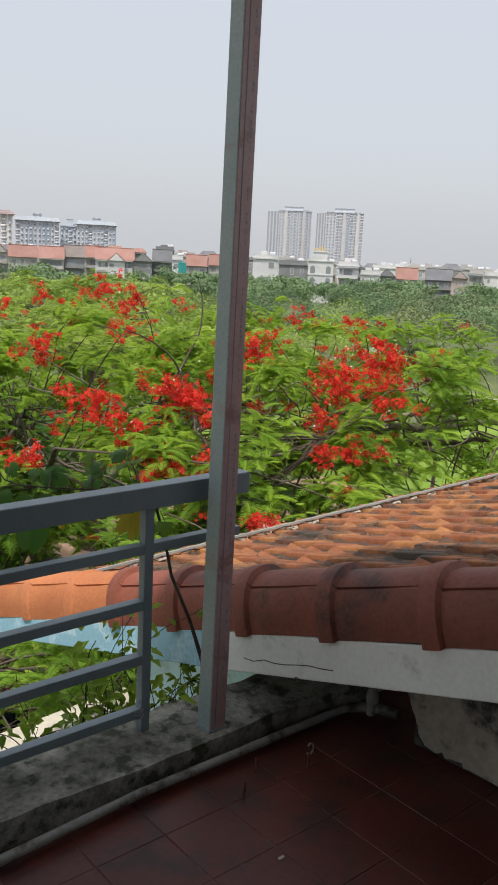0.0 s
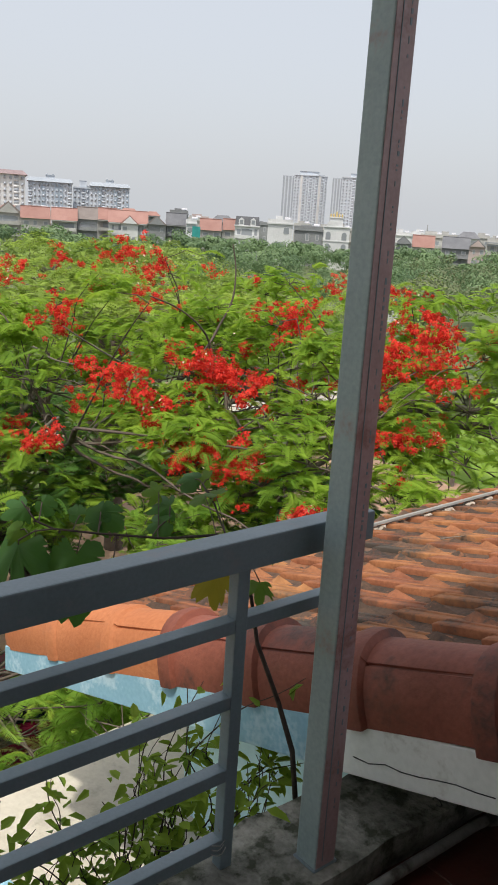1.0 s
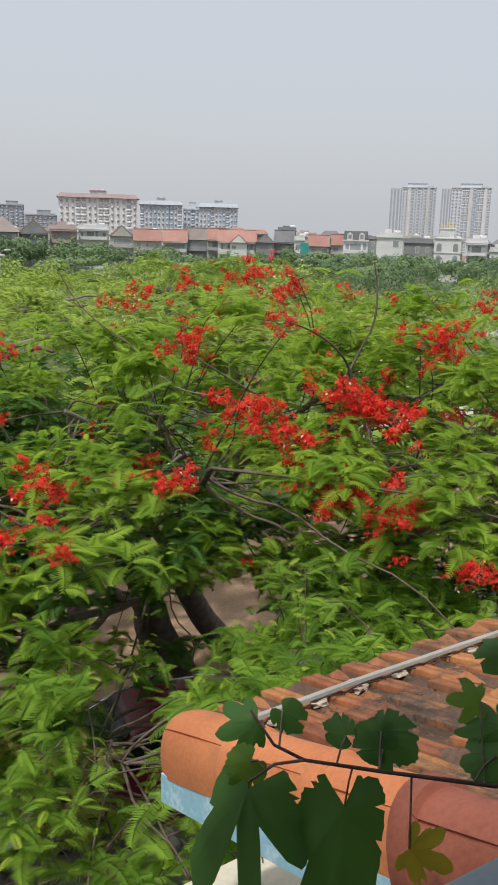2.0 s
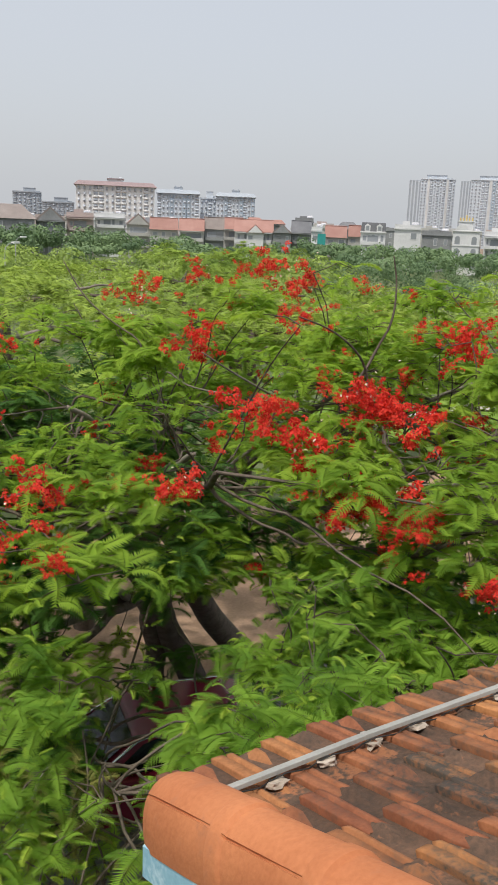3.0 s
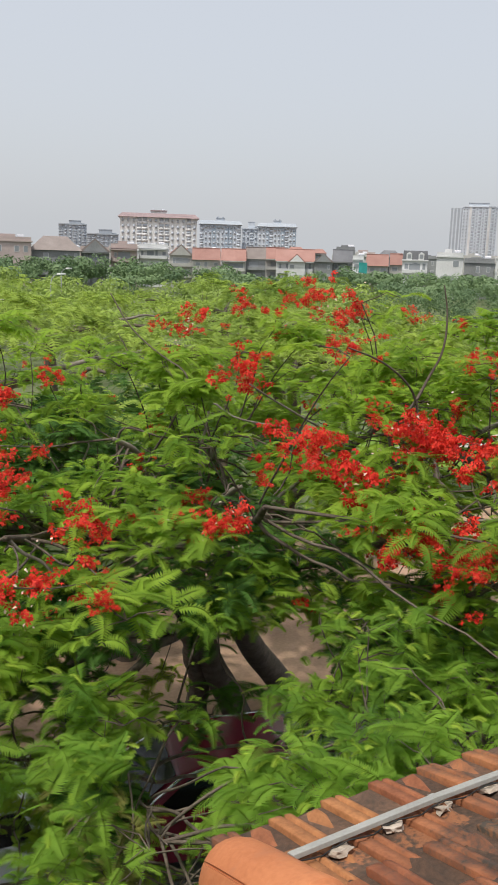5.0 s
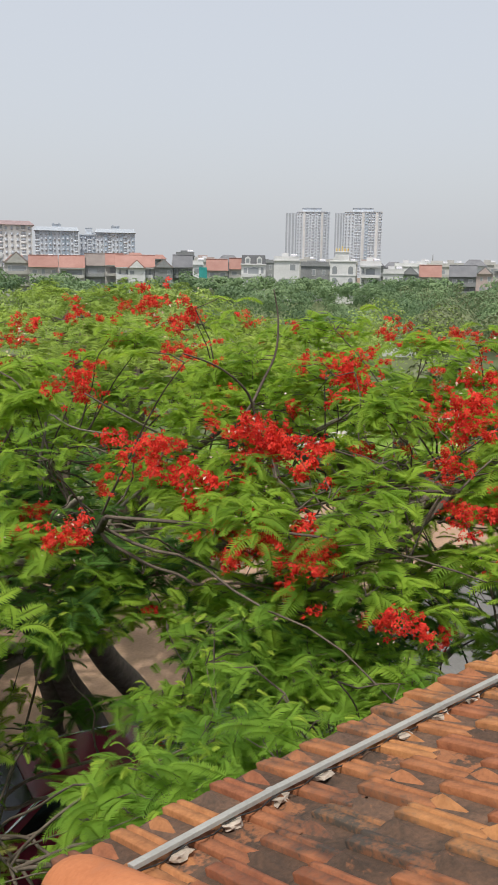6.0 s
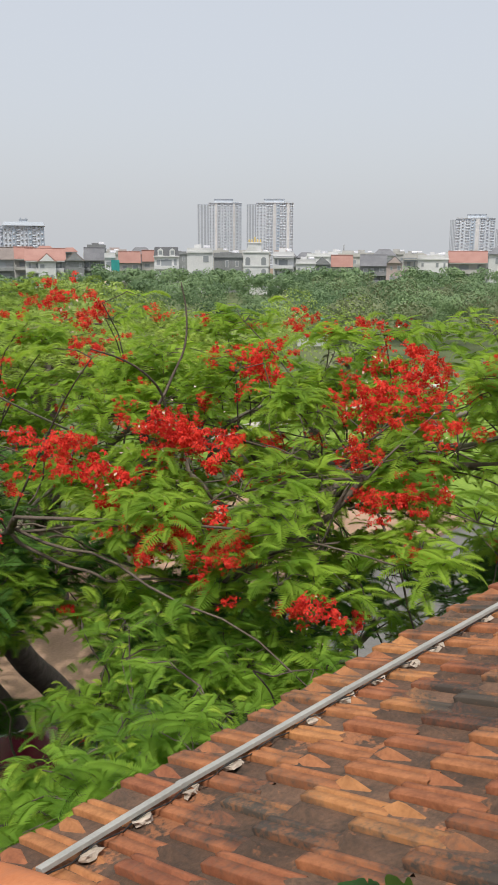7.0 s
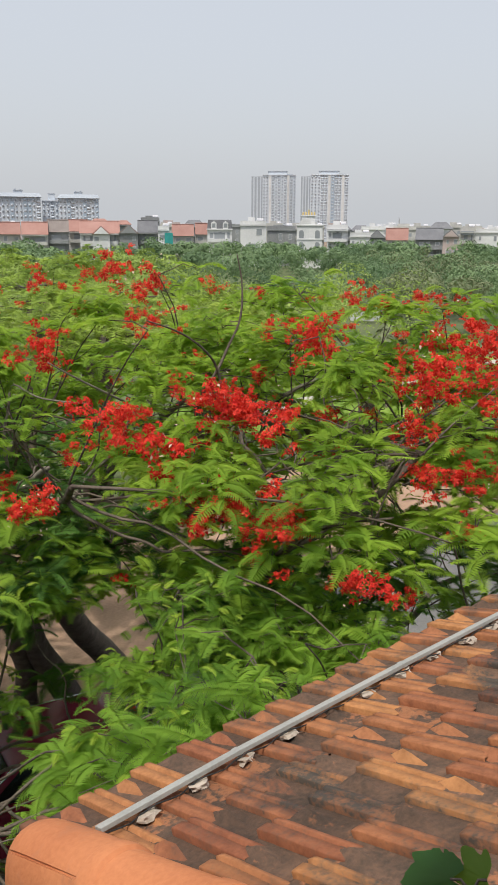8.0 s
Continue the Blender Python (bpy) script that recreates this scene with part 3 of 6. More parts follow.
# barrel tiles along the verge: dull red ones above, bright orange ones at the lower end
def barrel(length, flare, closed=False):
    """A half-round verge tile; its lower end flares into a collar."""
    half, high = 0.124, 0.172
    ang = np.sort(np.concatenate([np.linspace(radians(-8), radians(172), 16), np.radians((45.5, 46.5, 48.5, 49.5))]))
    if closed:
        st = [(0, 0.97), (length * 0.30, 1.0), (length * 0.62, 1.0), (length * 0.78, 0.99), (length * 0.90, 0.93), (length * 0.97, 0.80), (length, 0.62)]
    else:
        st = [(0, 0.97), (length * 0.45, 0.975), (length * 0.83, 0.985), (length * 0.85, flare - 0.01), (length * 0.87, flare), (length * 0.97, flare), (length, flare - 0.02), (length, flare - 0.14)]
    vs, qs = [], []
    for v, s in st:
        for a in ang:
            x = -half * s * math.copysign(abs(math.cos(a)) ** 0.85, math.cos(a))
            z = high * s * math.copysign(abs(math.sin(a)) ** 0.9, math.sin(a))
            if radians(46) < a < radians(49) and length * 0.12 < v < length * 0.84:
                z -= 0.006
                x += 0.007
            vs.append((x, v, z))
    k = len(ang)
    for i in range(len(st) - 1):
        for j in range(k - 1):
            a = i * k + j
            qs.append((a, a + 1, a + k + 1, a + k))
    if closed:
        c = len(vs)
        vs.append((0, length + 0.003, 0.02))
        last = (len(st) - 1) * k
        for j in range(0, k - 1, 2):
            qs.append((last + j, last + j + 1, last + j + 2, c))
    me = mesh_np("verge_tile", vs, np.array(qs)[:, ::-1], True)
    me.set_sharp_from_angle(angle=radians(38))
    return me


VL = 0.378                                     # spacing of the verge tiles along y
VX = 2.640
VERGE_MESH = barrel(0.415, 1.12)
VERGE_MESH_LIGHT = barrel(0.415, 1.055)
VERGE_END = barrel(0.43, 1.0, True)


def verge_row(name, label, start, count, meshes, material):
    row = thing(name, VX, start, roof_z(start) - 0.01, label, "verge tiles")
    for i in range(count):
        me = meshes[-1] if i == count - 1 and len(meshes) > 1 else meshes[0]
        if not me.materials:
            me.materials.append(material)
        m = Matrix.Translation((0.0, i * VL, -SL * i * VL)) @ SLOPE @ pose(0, 0, 0.004, -1.6, 0, 0)
        part("verge_tile", me, None, row, m=m)
    return row


verge_row("verge_row_light", "bright orange half-round clay tiles along the lower roof edge", 3.36, 3, [VERGE_MESH_LIGHT, VERGE_END], M_VERGE)
verge_row("verge_row", "dull red half-round clay tiles along the upper roof edge", 3.40 - VL * 14, 14, [VERGE_MESH], M_VERGE_DARK)


def fascia(y0, y1, material, label, name, deep=0.15):
    bm = bmesh.new()
    a = []
    for x in (2.520, 2.600):
        for y in (y0, y1):
            top = 0.318 - 0.302 * (y - 2.659)
            a.append((bm.verts.new((x, y, top)), bm.verts.new((x, y, top - (deep if y < 4.2 else 0.115)))))
    for i, j in ((0, 1), (3, 2), (1, 3), (2, 0)):
        bm.faces.new((a[i][0], a[j][0], a[j][1], a[i][1]))
    bm.faces.new((a[0][0], a[2][0], a[3][0], a[1][0]))
    bm.faces.new((a[0][1], a[1][1], a[3][1], a[2][1]))
    bmesh.ops.recalc_face_normals(bm, faces=bm.faces[:])
    bmesh.ops.bevel(bm, geom=bm.edges[:], offset=0.004, segments=1, affect="EDGES")
    return setting(name, bm, material, label)


fascia(-3.0, 2.70, M_WHITE, "white painted concrete fascia with a thin crack under the verge", "fascia_white")
fascia(2.701, 4.485, M_BLUE, "pale blue painted fascia board under the verge", "fascia_blue")
_cr = [(2.519, 2.62 - 0.05 * i, 0.232 + 0.0145 * i + random.Random(i).uniform(-0.006, 0.006)) for i in range(9)]
crack = thing("fascia_crack", 2.519, 2.62, 0.2, "thin dark crack with a curled wire in the white fascia", "crack")
tube("crack_line", [(0, y - 2.62, z - 0.2) for x, y, z in _cr], 0.0015, M_WIRE, crack, sides=4)
tube("wire_curl", [(-0.004 - 0.004 * math.sin(a), -0.26 + 0.012 * math.cos(a), 0.055 + 0.012 * math.sin(a)) for a in np.linspace(0, 5, 9)], 0.002, M_WIRE, crack, sides=4)
setting("soffit", warped(prism([(2.60, 0), (3.64, 0), (3.64, 0.05), (2.60, 0.05)], 0, 1),
        Matrix(((1, 0, 0, 0), (0, 7.4, 0, -3.0), (0, -7.4 * SL, 1, roof_z(-3.0) - 0.10), (0, 0, 0, 1)))), M_WHITE, "plain boards under the overhanging roof edge")
setting("eaves_board", warped(prism([(0, -0.16), (0.03, -0.16), (0.03, -0.02), (0, -0.02)], 0, 1),
        Matrix(((0, 8.0, 0, 2.76), (-1, 8.2 * EAVE, 0, ROOF_Y - 0.05), (0, -8.2 * EAVE * SL, 1, roof_z(ROOF_Y)), (0, 0, 0, 1)))), M_BLUE, "pale blue board along the eaves")

# metal strip near the eaves, in lengths, bedded on mortar, with a cable beneath
strip = thing("metal_strip", 2.80, 4.43, roof_z(4.43), "dull aluminium strip fixed along the tiles near the eaves", "metal strip")
_sp = [(0.0, 0.012), (0.56, -0.005), (1.42, -0.075), (2.6, -0.185), (4.0, -0.33), (5.6, -0.50), (7.4, -0.70)]
for _i in range(len(_sp) - 1):
    (_x0, _y0), (_x1, _y1) = _sp[_i], _sp[_i + 1]
    _len = math.hypot(_x1 - _x0, _y1 - _y0)
    _m = Matrix.Translation((_x0, _y0, 0.058 - SL * _y0)) @ pose(0, 0, 0, 0, 0, math.degrees(math.atan2(_y1 - _y0, _x1 - _x0)))
    _m = _m @ pose(0, 0, 0, -math.degrees(ROOF_T), -math.degrees(math.atan2(SL * (_y0 - _y1), _len)), 0)
    part("length", box(0.003, _len - 0.003, -0.017, 0.017, -0.004, 0.011, 0.0012), M_ALU, strip, m=_m)
    if _i:
        part("joint_sleeve", box(-0.012, 0.012, -0.0185, 0.0185, -0.005, 0.0125, 0.001), M_ALU, strip, m=_m)
_rng = random.Random(5)
_k = 0
for _u in np.arange(0.04, 6.6, PU * 1.0):
    _y = float(np.interp(_u, [p[0] for p in _sp], [p[1] for p in _sp]))
    if _rng.random() < 0.88:
        bm = bmesh.new()
        bmesh.ops.create_icosphere(bm, subdivisions=2, radius=1)
        for v in bm.verts:
            f = 1 + 0.9 * noise.noise(v.co * 2.1 + Vector((_k * 3.1, 0, 0)))
            v.co = Vector((v.co.x * 0.040 * f, v.co.y * 0.030 * f, max(-0.4, min(0.45, v.co.z)) * 0.020 * f))
        part("mortar_dab", bm, M_MORTAR, strip, "lump of pale mortar", m=Matrix.Translation((_u + 0.12, _y - 0.030, 0.034 - SL * (_y - 0.030))) @ SLOPE @ pose(0, 0, 0, 0, 0, _rng.uniform(-40, 40)))
    _k += 1
_cab = []
for _u in np.arange(0.0, 6.6, 0.048):
    _y = float(np.interp(_u, [p[0] for p in _sp], [p[1] for p in _sp])) - 0.028 - 0.012 * math.sin(_u * 33)
    _cab.append((_u, _y, 0.047 - SL * _y + 0.010 * math.sin(_u * 33 + 1)))
tube("cable", _cab, 0.0028, M_WIRE, strip, "thin dark cable", sides=4, kind="stuff")
twig_t = thing("dry_twig", 4.52, 3.62, roof_z(3.62) + 0.03, "short dry twig lying on the roof tiles", "twig")
tube("stick", [(-0.06, 0.03, 0.006), (0.0, 0.0, 0.012), (0.07, -0.05, 0.022)], [0.004, 0.003, 0.002], M_BARK_PALE, twig_t)

# ledge of the storey below
setting("lower_slab", box(2.46, 14.0, 2.78, 5.05, -1.48, -1.30, 0.01), M_CREAM, "cream concrete canopy slab of the storey below")
setting("lower_slab_edge", box(2.38, 2.459, 2.78, 5.05, -1.52, -1.27, 0.006), M_BLUE, "pale blue painted edge of the lower slab")

# floor tiles, each laid in the grout
FT = 0.222
_ft = box(0.0018, FT - 0.0018, 0.0018, FT - 0.0018, -0.012, 0.0, 0.0012)
_fm = bpy.data.meshes.new("floor_tile")
_ft.to_mesh(_fm)
_ft.free()
_fm.materials.append(M_FLOOR)
_floor = bpy.data.objects["floor"]
_fv = np.array([v.co[:] for v in _fm.vertices])
_rest = bmesh.new()
_rng = random.Random(3)
for _i in range(-28, 7):
    for _j in range(-24, 0):
        _x, _y = _i * FT - 0.098, _j * FT + 0.018
        if _x + FT > 1.42 or _x < -6.2 or _y < -5.6:
            continue
        if _i > -13 and _j > -12:
            part("floor_tile", _fm, None, _floor, m=Matrix.Translation((_x, _y, _rng.uniform(-0.001, 0.001))) @ pose(0, 0, 0, _rng.uniform(-.2, .2), _rng.uniform(-.2, .2), 0))
        else:
            box(_x + 0.003, _x + FT - 0.003, _y + 0.003, _y + FT - 0.003, -0.012, 0.0, 0, 1, _rest)
part("rest_of_tiles", _rest, M_FLOOR, _floor, kind="stuff")

# ---------------------------------------------------------------- flamboyant trees
def frond_shape(pairs, length, width, arch, seed, blade, split=True, bare=0.10):
    """A feathery leaf: an arching stalk with pairs of narrow blades, all in one piece."""
    rng = np.random.default_rng(seed)
    vs, ts = [], []
    lean = rng.normal(0, 0.10)

    def stalk(t):
        return np.array((length * (t - 0.16 * arch * t ** 3), lean * length * t * t, length * arch * (0.30 * math.sin(t * 2.0) - 0.62 * t ** 2.2)))

    spots = [0.0] + [bare + (1 - bare) * (i + 0.5) / pairs for i in range(pairs)]
    for i, t in enumerate(spots):
        c, w = stalk(t), 0.0035 * (1.2 - t)
        vs += [c + (0, -w, 0), c + (0, w, 0)]
        if i:
            k = 2 * i
            ts.append((k - 2, k - 1, k + (i % 2)))
    for i, t in enumerate(spots[1:]):
        c = stalk(t)
        along = stalk(min(1, t + 0.03)) - stalk(t - 0.03)
        along /= np.linalg.norm(along)
        reach = width * (math.sin(math.pi * (0.20 + 0.70 * t)) ** 0.75) * rng.uniform(0.90, 1.06)
        for side in (-1, 1):
            sweep = 0.30 + 0.45 * t * t + rng.normal(0, 0.04)
            d = along * math.sin(sweep) + np.array((0, side * math.cos(sweep), 0.05 + rng.normal(0, 0.012)))
            n = along * math.cos(sweep) + np.array((0, -side * math.sin(sweep), 0))
            root = 2 * (i + 1) + (1 if side > 0 else 0)
            tip = c + d * reach + (0, 0, -0.16 * reach)
            k = len(vs)
            if split:
                vs += [c + d * reach * 0.42 + n * blade * 0.5, c + d * reach * 0.42 - n * blade * 0.5, tip]
                ts += [(root, k, k + 2), (root, k + 2, k + 1)]
            else:
                vs += [c + d * reach * 0.18 + n * blade * 0.75, tip]
                ts.append((root, k, k + 1))
    return np.array(vs), np.array(ts, np.int32)


FRONDS = [frond_shape(17, 0.315, 0.089, a, s, 0.0235, False) for a, s in ((0.4, 1), (0.65, 2), (0.2, 3), (0.9, 4), (0.5, 5), (0.3, 6))]
FRONDS_FINE = [frond_shape(24, 0.42, 0.112, a, s, 0.0172, False) for a, s in ((0.4, 1), (0.7, 2), (0.2, 3), (0.9, 7), (0.5, 8))]
FRONDS_FAR = [frond_shape(8, 0.44, 0.15, a, s, 0.058, False) for a, s in ((0.6, 4), (0.9, 5), (0.3, 6))]


def eased(p, times=2):
    """A line with its corners cut."""
    for _ in range(times):
        p = np.concatenate([p[:1], np.stack([p[:-1] * 0.75 + p[1:] * 0.25, p[:-1] * 0.25 + p[1:] * 0.75], 1).reshape(-1, 3), p[-1:]])
    return p


def turns(yaw, pitch, roll):
    """Rotation matrices for arrays of yaw, pitch and roll."""
    cy, sy, cp, sp, cr, sr = np.cos(yaw), np.sin(yaw), np.cos(pitch), np.sin(pitch), np.cos(roll), np.sin(roll)
    z, o = np.zeros_like(yaw), np.ones_like(yaw)
    a = np.stack([cy, -sy, z, sy, cy, z, z, z, o], -1).reshape(-1, 3, 3)
    b = np.stack([cp, z, sp, z, o, z, -sp, z, cp], -1).reshape(-1, 3, 3)
    c = np.stack([o, z, z, z, cr, -sr, z, sr, cr], -1).reshape(-1, 3, 3)
    return a @ b @ c


def scatter(shapes, places, rot, size, rng):
    """Copies of the shapes at the places, as one pair of arrays."""
    out = []
    pick = rng.integers(0, len(shapes), len(places))
    for k, (v, q) in enumerate(shapes):
        w = np.where(pick == k)[0]
        if not len(w):
            continue
        vv = np.einsum("nij,vj->nvi", rot[w], v) * size[w][:, None, None] + places[w][:, None]
        qq = q[None] + (np.arange(len(w)) * len(v))[:, None, None]
        out.append((vv.reshape(-1, 3), qq.reshape(-1, q.shape[1])))
    return joined(out)


def sprays(tips, outward, rng, shapes, per, size):
    """A rosette of arching fronds at each tip, like a small umbrella tilted the way the twig points."""
    n = len(tips) * per
    step = np.tile(np.arange(per) * 2 * math.pi / per, len(tips))
    yaw = np.repeat(outward + rng.uniform(-0.5, 0.5, len(tips)), per) + step + rng.normal(0, 0.22, n)
    pitch = rng.normal(-0.10, 0.17, n) + np.repeat(rng.uniform(0.0, 0.32, len(tips)), per) * np.cos(step)
    roll = rng.normal(0, 0.20, n)
    places = np.repeat(tips, per, axis=0) + rng.normal(0, 0.045, (n, 3)) + np.stack([np.zeros(n), np.zeros(n), rng.uniform(-0.07, 0.05, n)], -1)
    s = size * rng.uniform(0.62, 1.12, n) * np.repeat(rng.uniform(0.85, 1.12, len(tips)), per)
    return scatter(shapes, places, turns(yaw, pitch, roll), s, rng)


def flower_mass(seed, count, rx, rz):
    """A loose head of five-petalled flowers."""
    rng = np.random.default_rng(seed)
    petal = []
    quads = []
    for i in range(5):
        a = i * 2 * math.pi / 5
        c, s = math.cos(a), math.sin(a)
        k = len(petal)
        for r, w, h in ((0.004, 0.0, 0.0), (0.022, 0.011, 0.011), (0.037, 0.0, -0.007), (0.022, -0.011, 0.011)):
            petal.append((r * c - w * s, r * s + w * c, h))
        quads.append((k, k + 1, k + 2, k + 3))
    petal, quads = np.array(petal), np.array(quads, np.int32)
    lobes = rng.normal(0, 0.68, (max(3, count // 13), 3)) * (rx, rx, rz)
    p = lobes[rng.integers(0, len(lobes), count)] + rng.normal(0, 0.18, (count, 3)) * (rx, rx, rz)
    rot = turns(rng.uniform(0, 6.3, count), rng.normal(0, 0.7, count), rng.normal(0, 0.7, count))
    return scatter([(petal, quads)], p, rot, rng.uniform(0.6, 1.05, count), rng), p, rng


FLOWERS = []
for _s in range(6):
    (_v, _q), _p, _r = flower_mass(40 + _s, 92 + 11 * _s, 0.22, 0.18)
    _me = mesh_np("flower_head", _v, _q)
    _me.materials.append(M_PETAL)
    FLOWERS.append(_me)
_pet = np.array(((0, 0, 0), (0.02, 0.016, 0.006), (0.045, 0, 0), (0.02, -0.016, 0.006)))
_r = np.random.default_rng(77)
_v, _q = scatter([(_pet, np.array(((0, 1, 2, 3),), np.int32))], _r.normal(0, 0.12, (22, 3)), turns(_r.uniform(0, 6, 22), _r.normal(0, .6, 22), _r.normal(0, .6, 22)), _r.uniform(0.45, 0.8, 22), _r)
PALE_PETALS = mesh_np("pale_petals", _v, _q)
PALE_PETALS.materials.append(M_PETAL_WHITE)


def flamboyant(root, centre, radius, top, fall, tips, seed, label, heads=(), near=True, fine_leaf=False, deep=1.1, limbs=7, per=6, size=1.0, gap=None, channels=(), stray=0, boughs=(), fork=None, under=0.0, young=0, leaf=None):
    """A spreading tree: trunk, crooked limbs, a flat layered crown of feathery leaves, and heads of red flowers."""
    rng = np.random.default_rng(seed)
    x0, y0 = root
    tree = thing("flamboyant_tree", x0, y0, GZ, label, "tree", "trees by the street")
    here = np.array((x0, y0, GZ))
    cx, cy = centre
    fork = np.array(fork or (x0 + (cx - x0) * 0.35, y0 + (cy - y0) * 0.35, min(top, 0.6) - 4.2))
    thick = (0.17 + 0.018 * radius) * (0.30 if fine_leaf else 1.0)
    low, fork = fork, fork + (fork - here) * 0.55 + np.array(((cx - x0) * 0.10, (cy - y0) * 0.10, 0.5)) if not fine_leaf else fork
    line = eased(np.concatenate([bent(here, low, 0.0, rng, 4, 0.04), bent(low, fork, 0.0, rng, 4, 0.05)[1:]]) if not fine_leaf else bent(here, fork, 0.0, rng, 6, 0.08))
    tube("trunk", line - here, np.linspace(thick * 1.10, thick * 0.55, len(line)), M_BARK, tree, "thick crooked grey-brown trunk", 9)
    # places for the leaf sprays
    # they sit on flat, slightly domed pads in tiers
    pads = max(6, tips // (7 if near else 14))
    pr = radius * np.sqrt(rng.uniform(0, 1, pads))
    pt = rng.uniform(0, 2 * math.pi, pads)
    px, py = cx + pr * np.cos(pt), cy + pr * np.sin(pt)
    lumps = np.array([noise.noise(Vector((a * 0.55, b * 0.55, seed))) for a, b in zip(px, py)])
    pz = top - fall * (pr / radius) ** 1.4 + (0.22 if near else 0.55) * lumps - rng.exponential(deep * 0.32, pads)
    which = rng.integers(0, pads, tips)
    wide = (rng.uniform(0.28, 0.62, pads) * (1.0 if near else 2.1))[which]
    off = np.sqrt(rng.uniform(0, 1, tips))
    oa = rng.uniform(0, 2 * math.pi, tips)
    th = oa
    x, y = px[which] + wide * off * np.cos(oa), py[which] + wide * off * np.sin(oa)
    r = np.hypot(x - cx, y - cy)
    pz = pz - (rng.uniform(0, 1, pads) < under) * rng.uniform(0.5, 2.1, pads)
    z = pz[which] - 0.20 * wide * off ** 2 - 0.16 * (r - pr[which]) + rng.normal(0, 0.045, tips)
    pts = np.stack([x, y, z], -1)
    ok = np.ones(tips, bool)
    if gap:
        for gx, gy, gr in gap:
            ok &= np.hypot(x - gx, y - gy) > gr
    # channels follow the camera's sight lines; sprays inside them are left out
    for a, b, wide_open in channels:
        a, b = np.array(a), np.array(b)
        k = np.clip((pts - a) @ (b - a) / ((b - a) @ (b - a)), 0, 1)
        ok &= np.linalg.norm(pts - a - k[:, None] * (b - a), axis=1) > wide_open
    # bare patches between the layers, and openings from the flower heads towards the camera
    open_up = np.array([noise.noise(Vector((px * 0.9, py * 0.9, pz * 1.6 + seed * 7))) for px, py, pz in pts])
    ok &= open_up > -0.34
    for hx, hy, hz, hs in heads:
        rel = pts - (hx, hy, hz)
        along = np.clip(rel @ np.array((-0.60, -0.66, 0.45)), 0, 0.8)
        ok &= np.linalg.norm(rel - along[:, None] * np.array((-0.60, -0.66, 0.45)), axis=1) > 0.34 * hs + 0.10
    # keep clear of the house and of the camera's standpoint
    ok &= ~((y < 5.15) & (x < 12) & (z < 1.0)) & (np.hypot(x - 1.5, y - 2.6) > 2.7)
    pts, th, r = pts[ok], th[ok], r[ok]
    # limbs
    ends = []
    for i in range(limbs):
        a = 2 * math.pi * (i + rng.uniform(-0.3, 0.3)) / limbs
        e = np.array((cx + 0.62 * radius * math.cos(a), cy + 0.62 * radius * math.sin(a), top - fall * 0.45 - 0.75))
        l = bent(fork, e, 0.20 if fine_leaf else 0.12, rng, 9, 0.045)
        ends.append(l)
        e = eased(l)
        tube("limb", e - here, np.linspace(thick * (0.42 if fine_leaf else 0.34), thick * (0.08 if fine_leaf else 0.10), len(e)), M_BARK if i % 3 or fine_leaf else M_BARK_PALE, tree, "", 7)
    mids = np.concatenate([np.stack([np.interp(np.linspace(2, 8, 40), np.arange(9), l[:, k]) for k in range(3)], -1) for l in ends])
    # a branch to each leafy pad, and twigs from there to its leaves
    fine = []
    pad_at = np.stack([px, py, pz - 0.10], -1)
    used = which[ok]
    for k in np.unique(used)[::1 if near else 3]:
        d = np.linalg.norm((mids - pad_at[k]) * (1, 1, 0.6), axis=1)
        far = np.argsort(d)[rng.integers(0, 34)]
        run = np.linalg.norm(mids[far] - pad_at[k])
        # no branch to a pad that lies in a sight line
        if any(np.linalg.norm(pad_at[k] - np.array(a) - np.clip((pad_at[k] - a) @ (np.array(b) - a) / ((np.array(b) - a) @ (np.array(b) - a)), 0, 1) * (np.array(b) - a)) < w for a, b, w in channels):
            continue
        l = eased(bent(mids[far], pad_at[k], 0.05 * run, rng, 6, 0.02 + 0.012 * run), 1)
        fine.append(tube_arrays(l - here, np.linspace(0.006 + 0.0035 * run, 0.005, len(l)), 5))
        own = np.where(used == k)[0]
        for p in pts[own[::1 if near else 9]]:
            fine.append(tube_arrays(bent(pad_at[k], p, 0.02, rng, 4, 0.03) - here, np.linspace(0.006, 0.003, 4), 4))
    if fine:
        part("twig_mass", mesh_np("twig_mass", *joined(fine), True), M_BARK, tree, "", "stuff")
    v, q = sprays(pts - here, th, rng, FRONDS_FINE if fine_leaf else FRONDS if near else FRONDS_FAR, per, size)
    part("crown", mesh_np("crown", v, q), leaf or (M_FROND_LOW if fine_leaf else M_FROND if near else M_FROND_FAR), tree, "layered crown of feathery green leaves", "stuff")
    if young:
        few = rng.integers(0, len(pts), young)
        v, q = sprays(pts[few] - here + rng.normal(0, 0.08, (young, 3)), th[few], rng, FRONDS, 4, 0.38)
        part("young_leaves", mesh_np("young_leaves", v, q), M_FROND_YOUNG, tree, "small bright young leaves", "stuff")
    for turn_k, line in enumerate(boughs):
        first = np.array(line[0])
        d = np.linalg.norm(mids - first - (0, 0.4, -0.5), axis=1)
        way = np.concatenate([bent(mids[np.argsort(d)[turn_k * 2]], first, -0.10, rng, 7, 0.03)[:-1], np.array(line)])
        way = eased(way)
        tube("bough", way - here, np.linspace(0.036 if turn_k == 0 else 0.026 if turn_k < 3 else 0.018, 0.006, len(way)), M_BARK_PALE if turn_k % 3 == 2 else M_BARK, tree, "bare pale bough", 6)
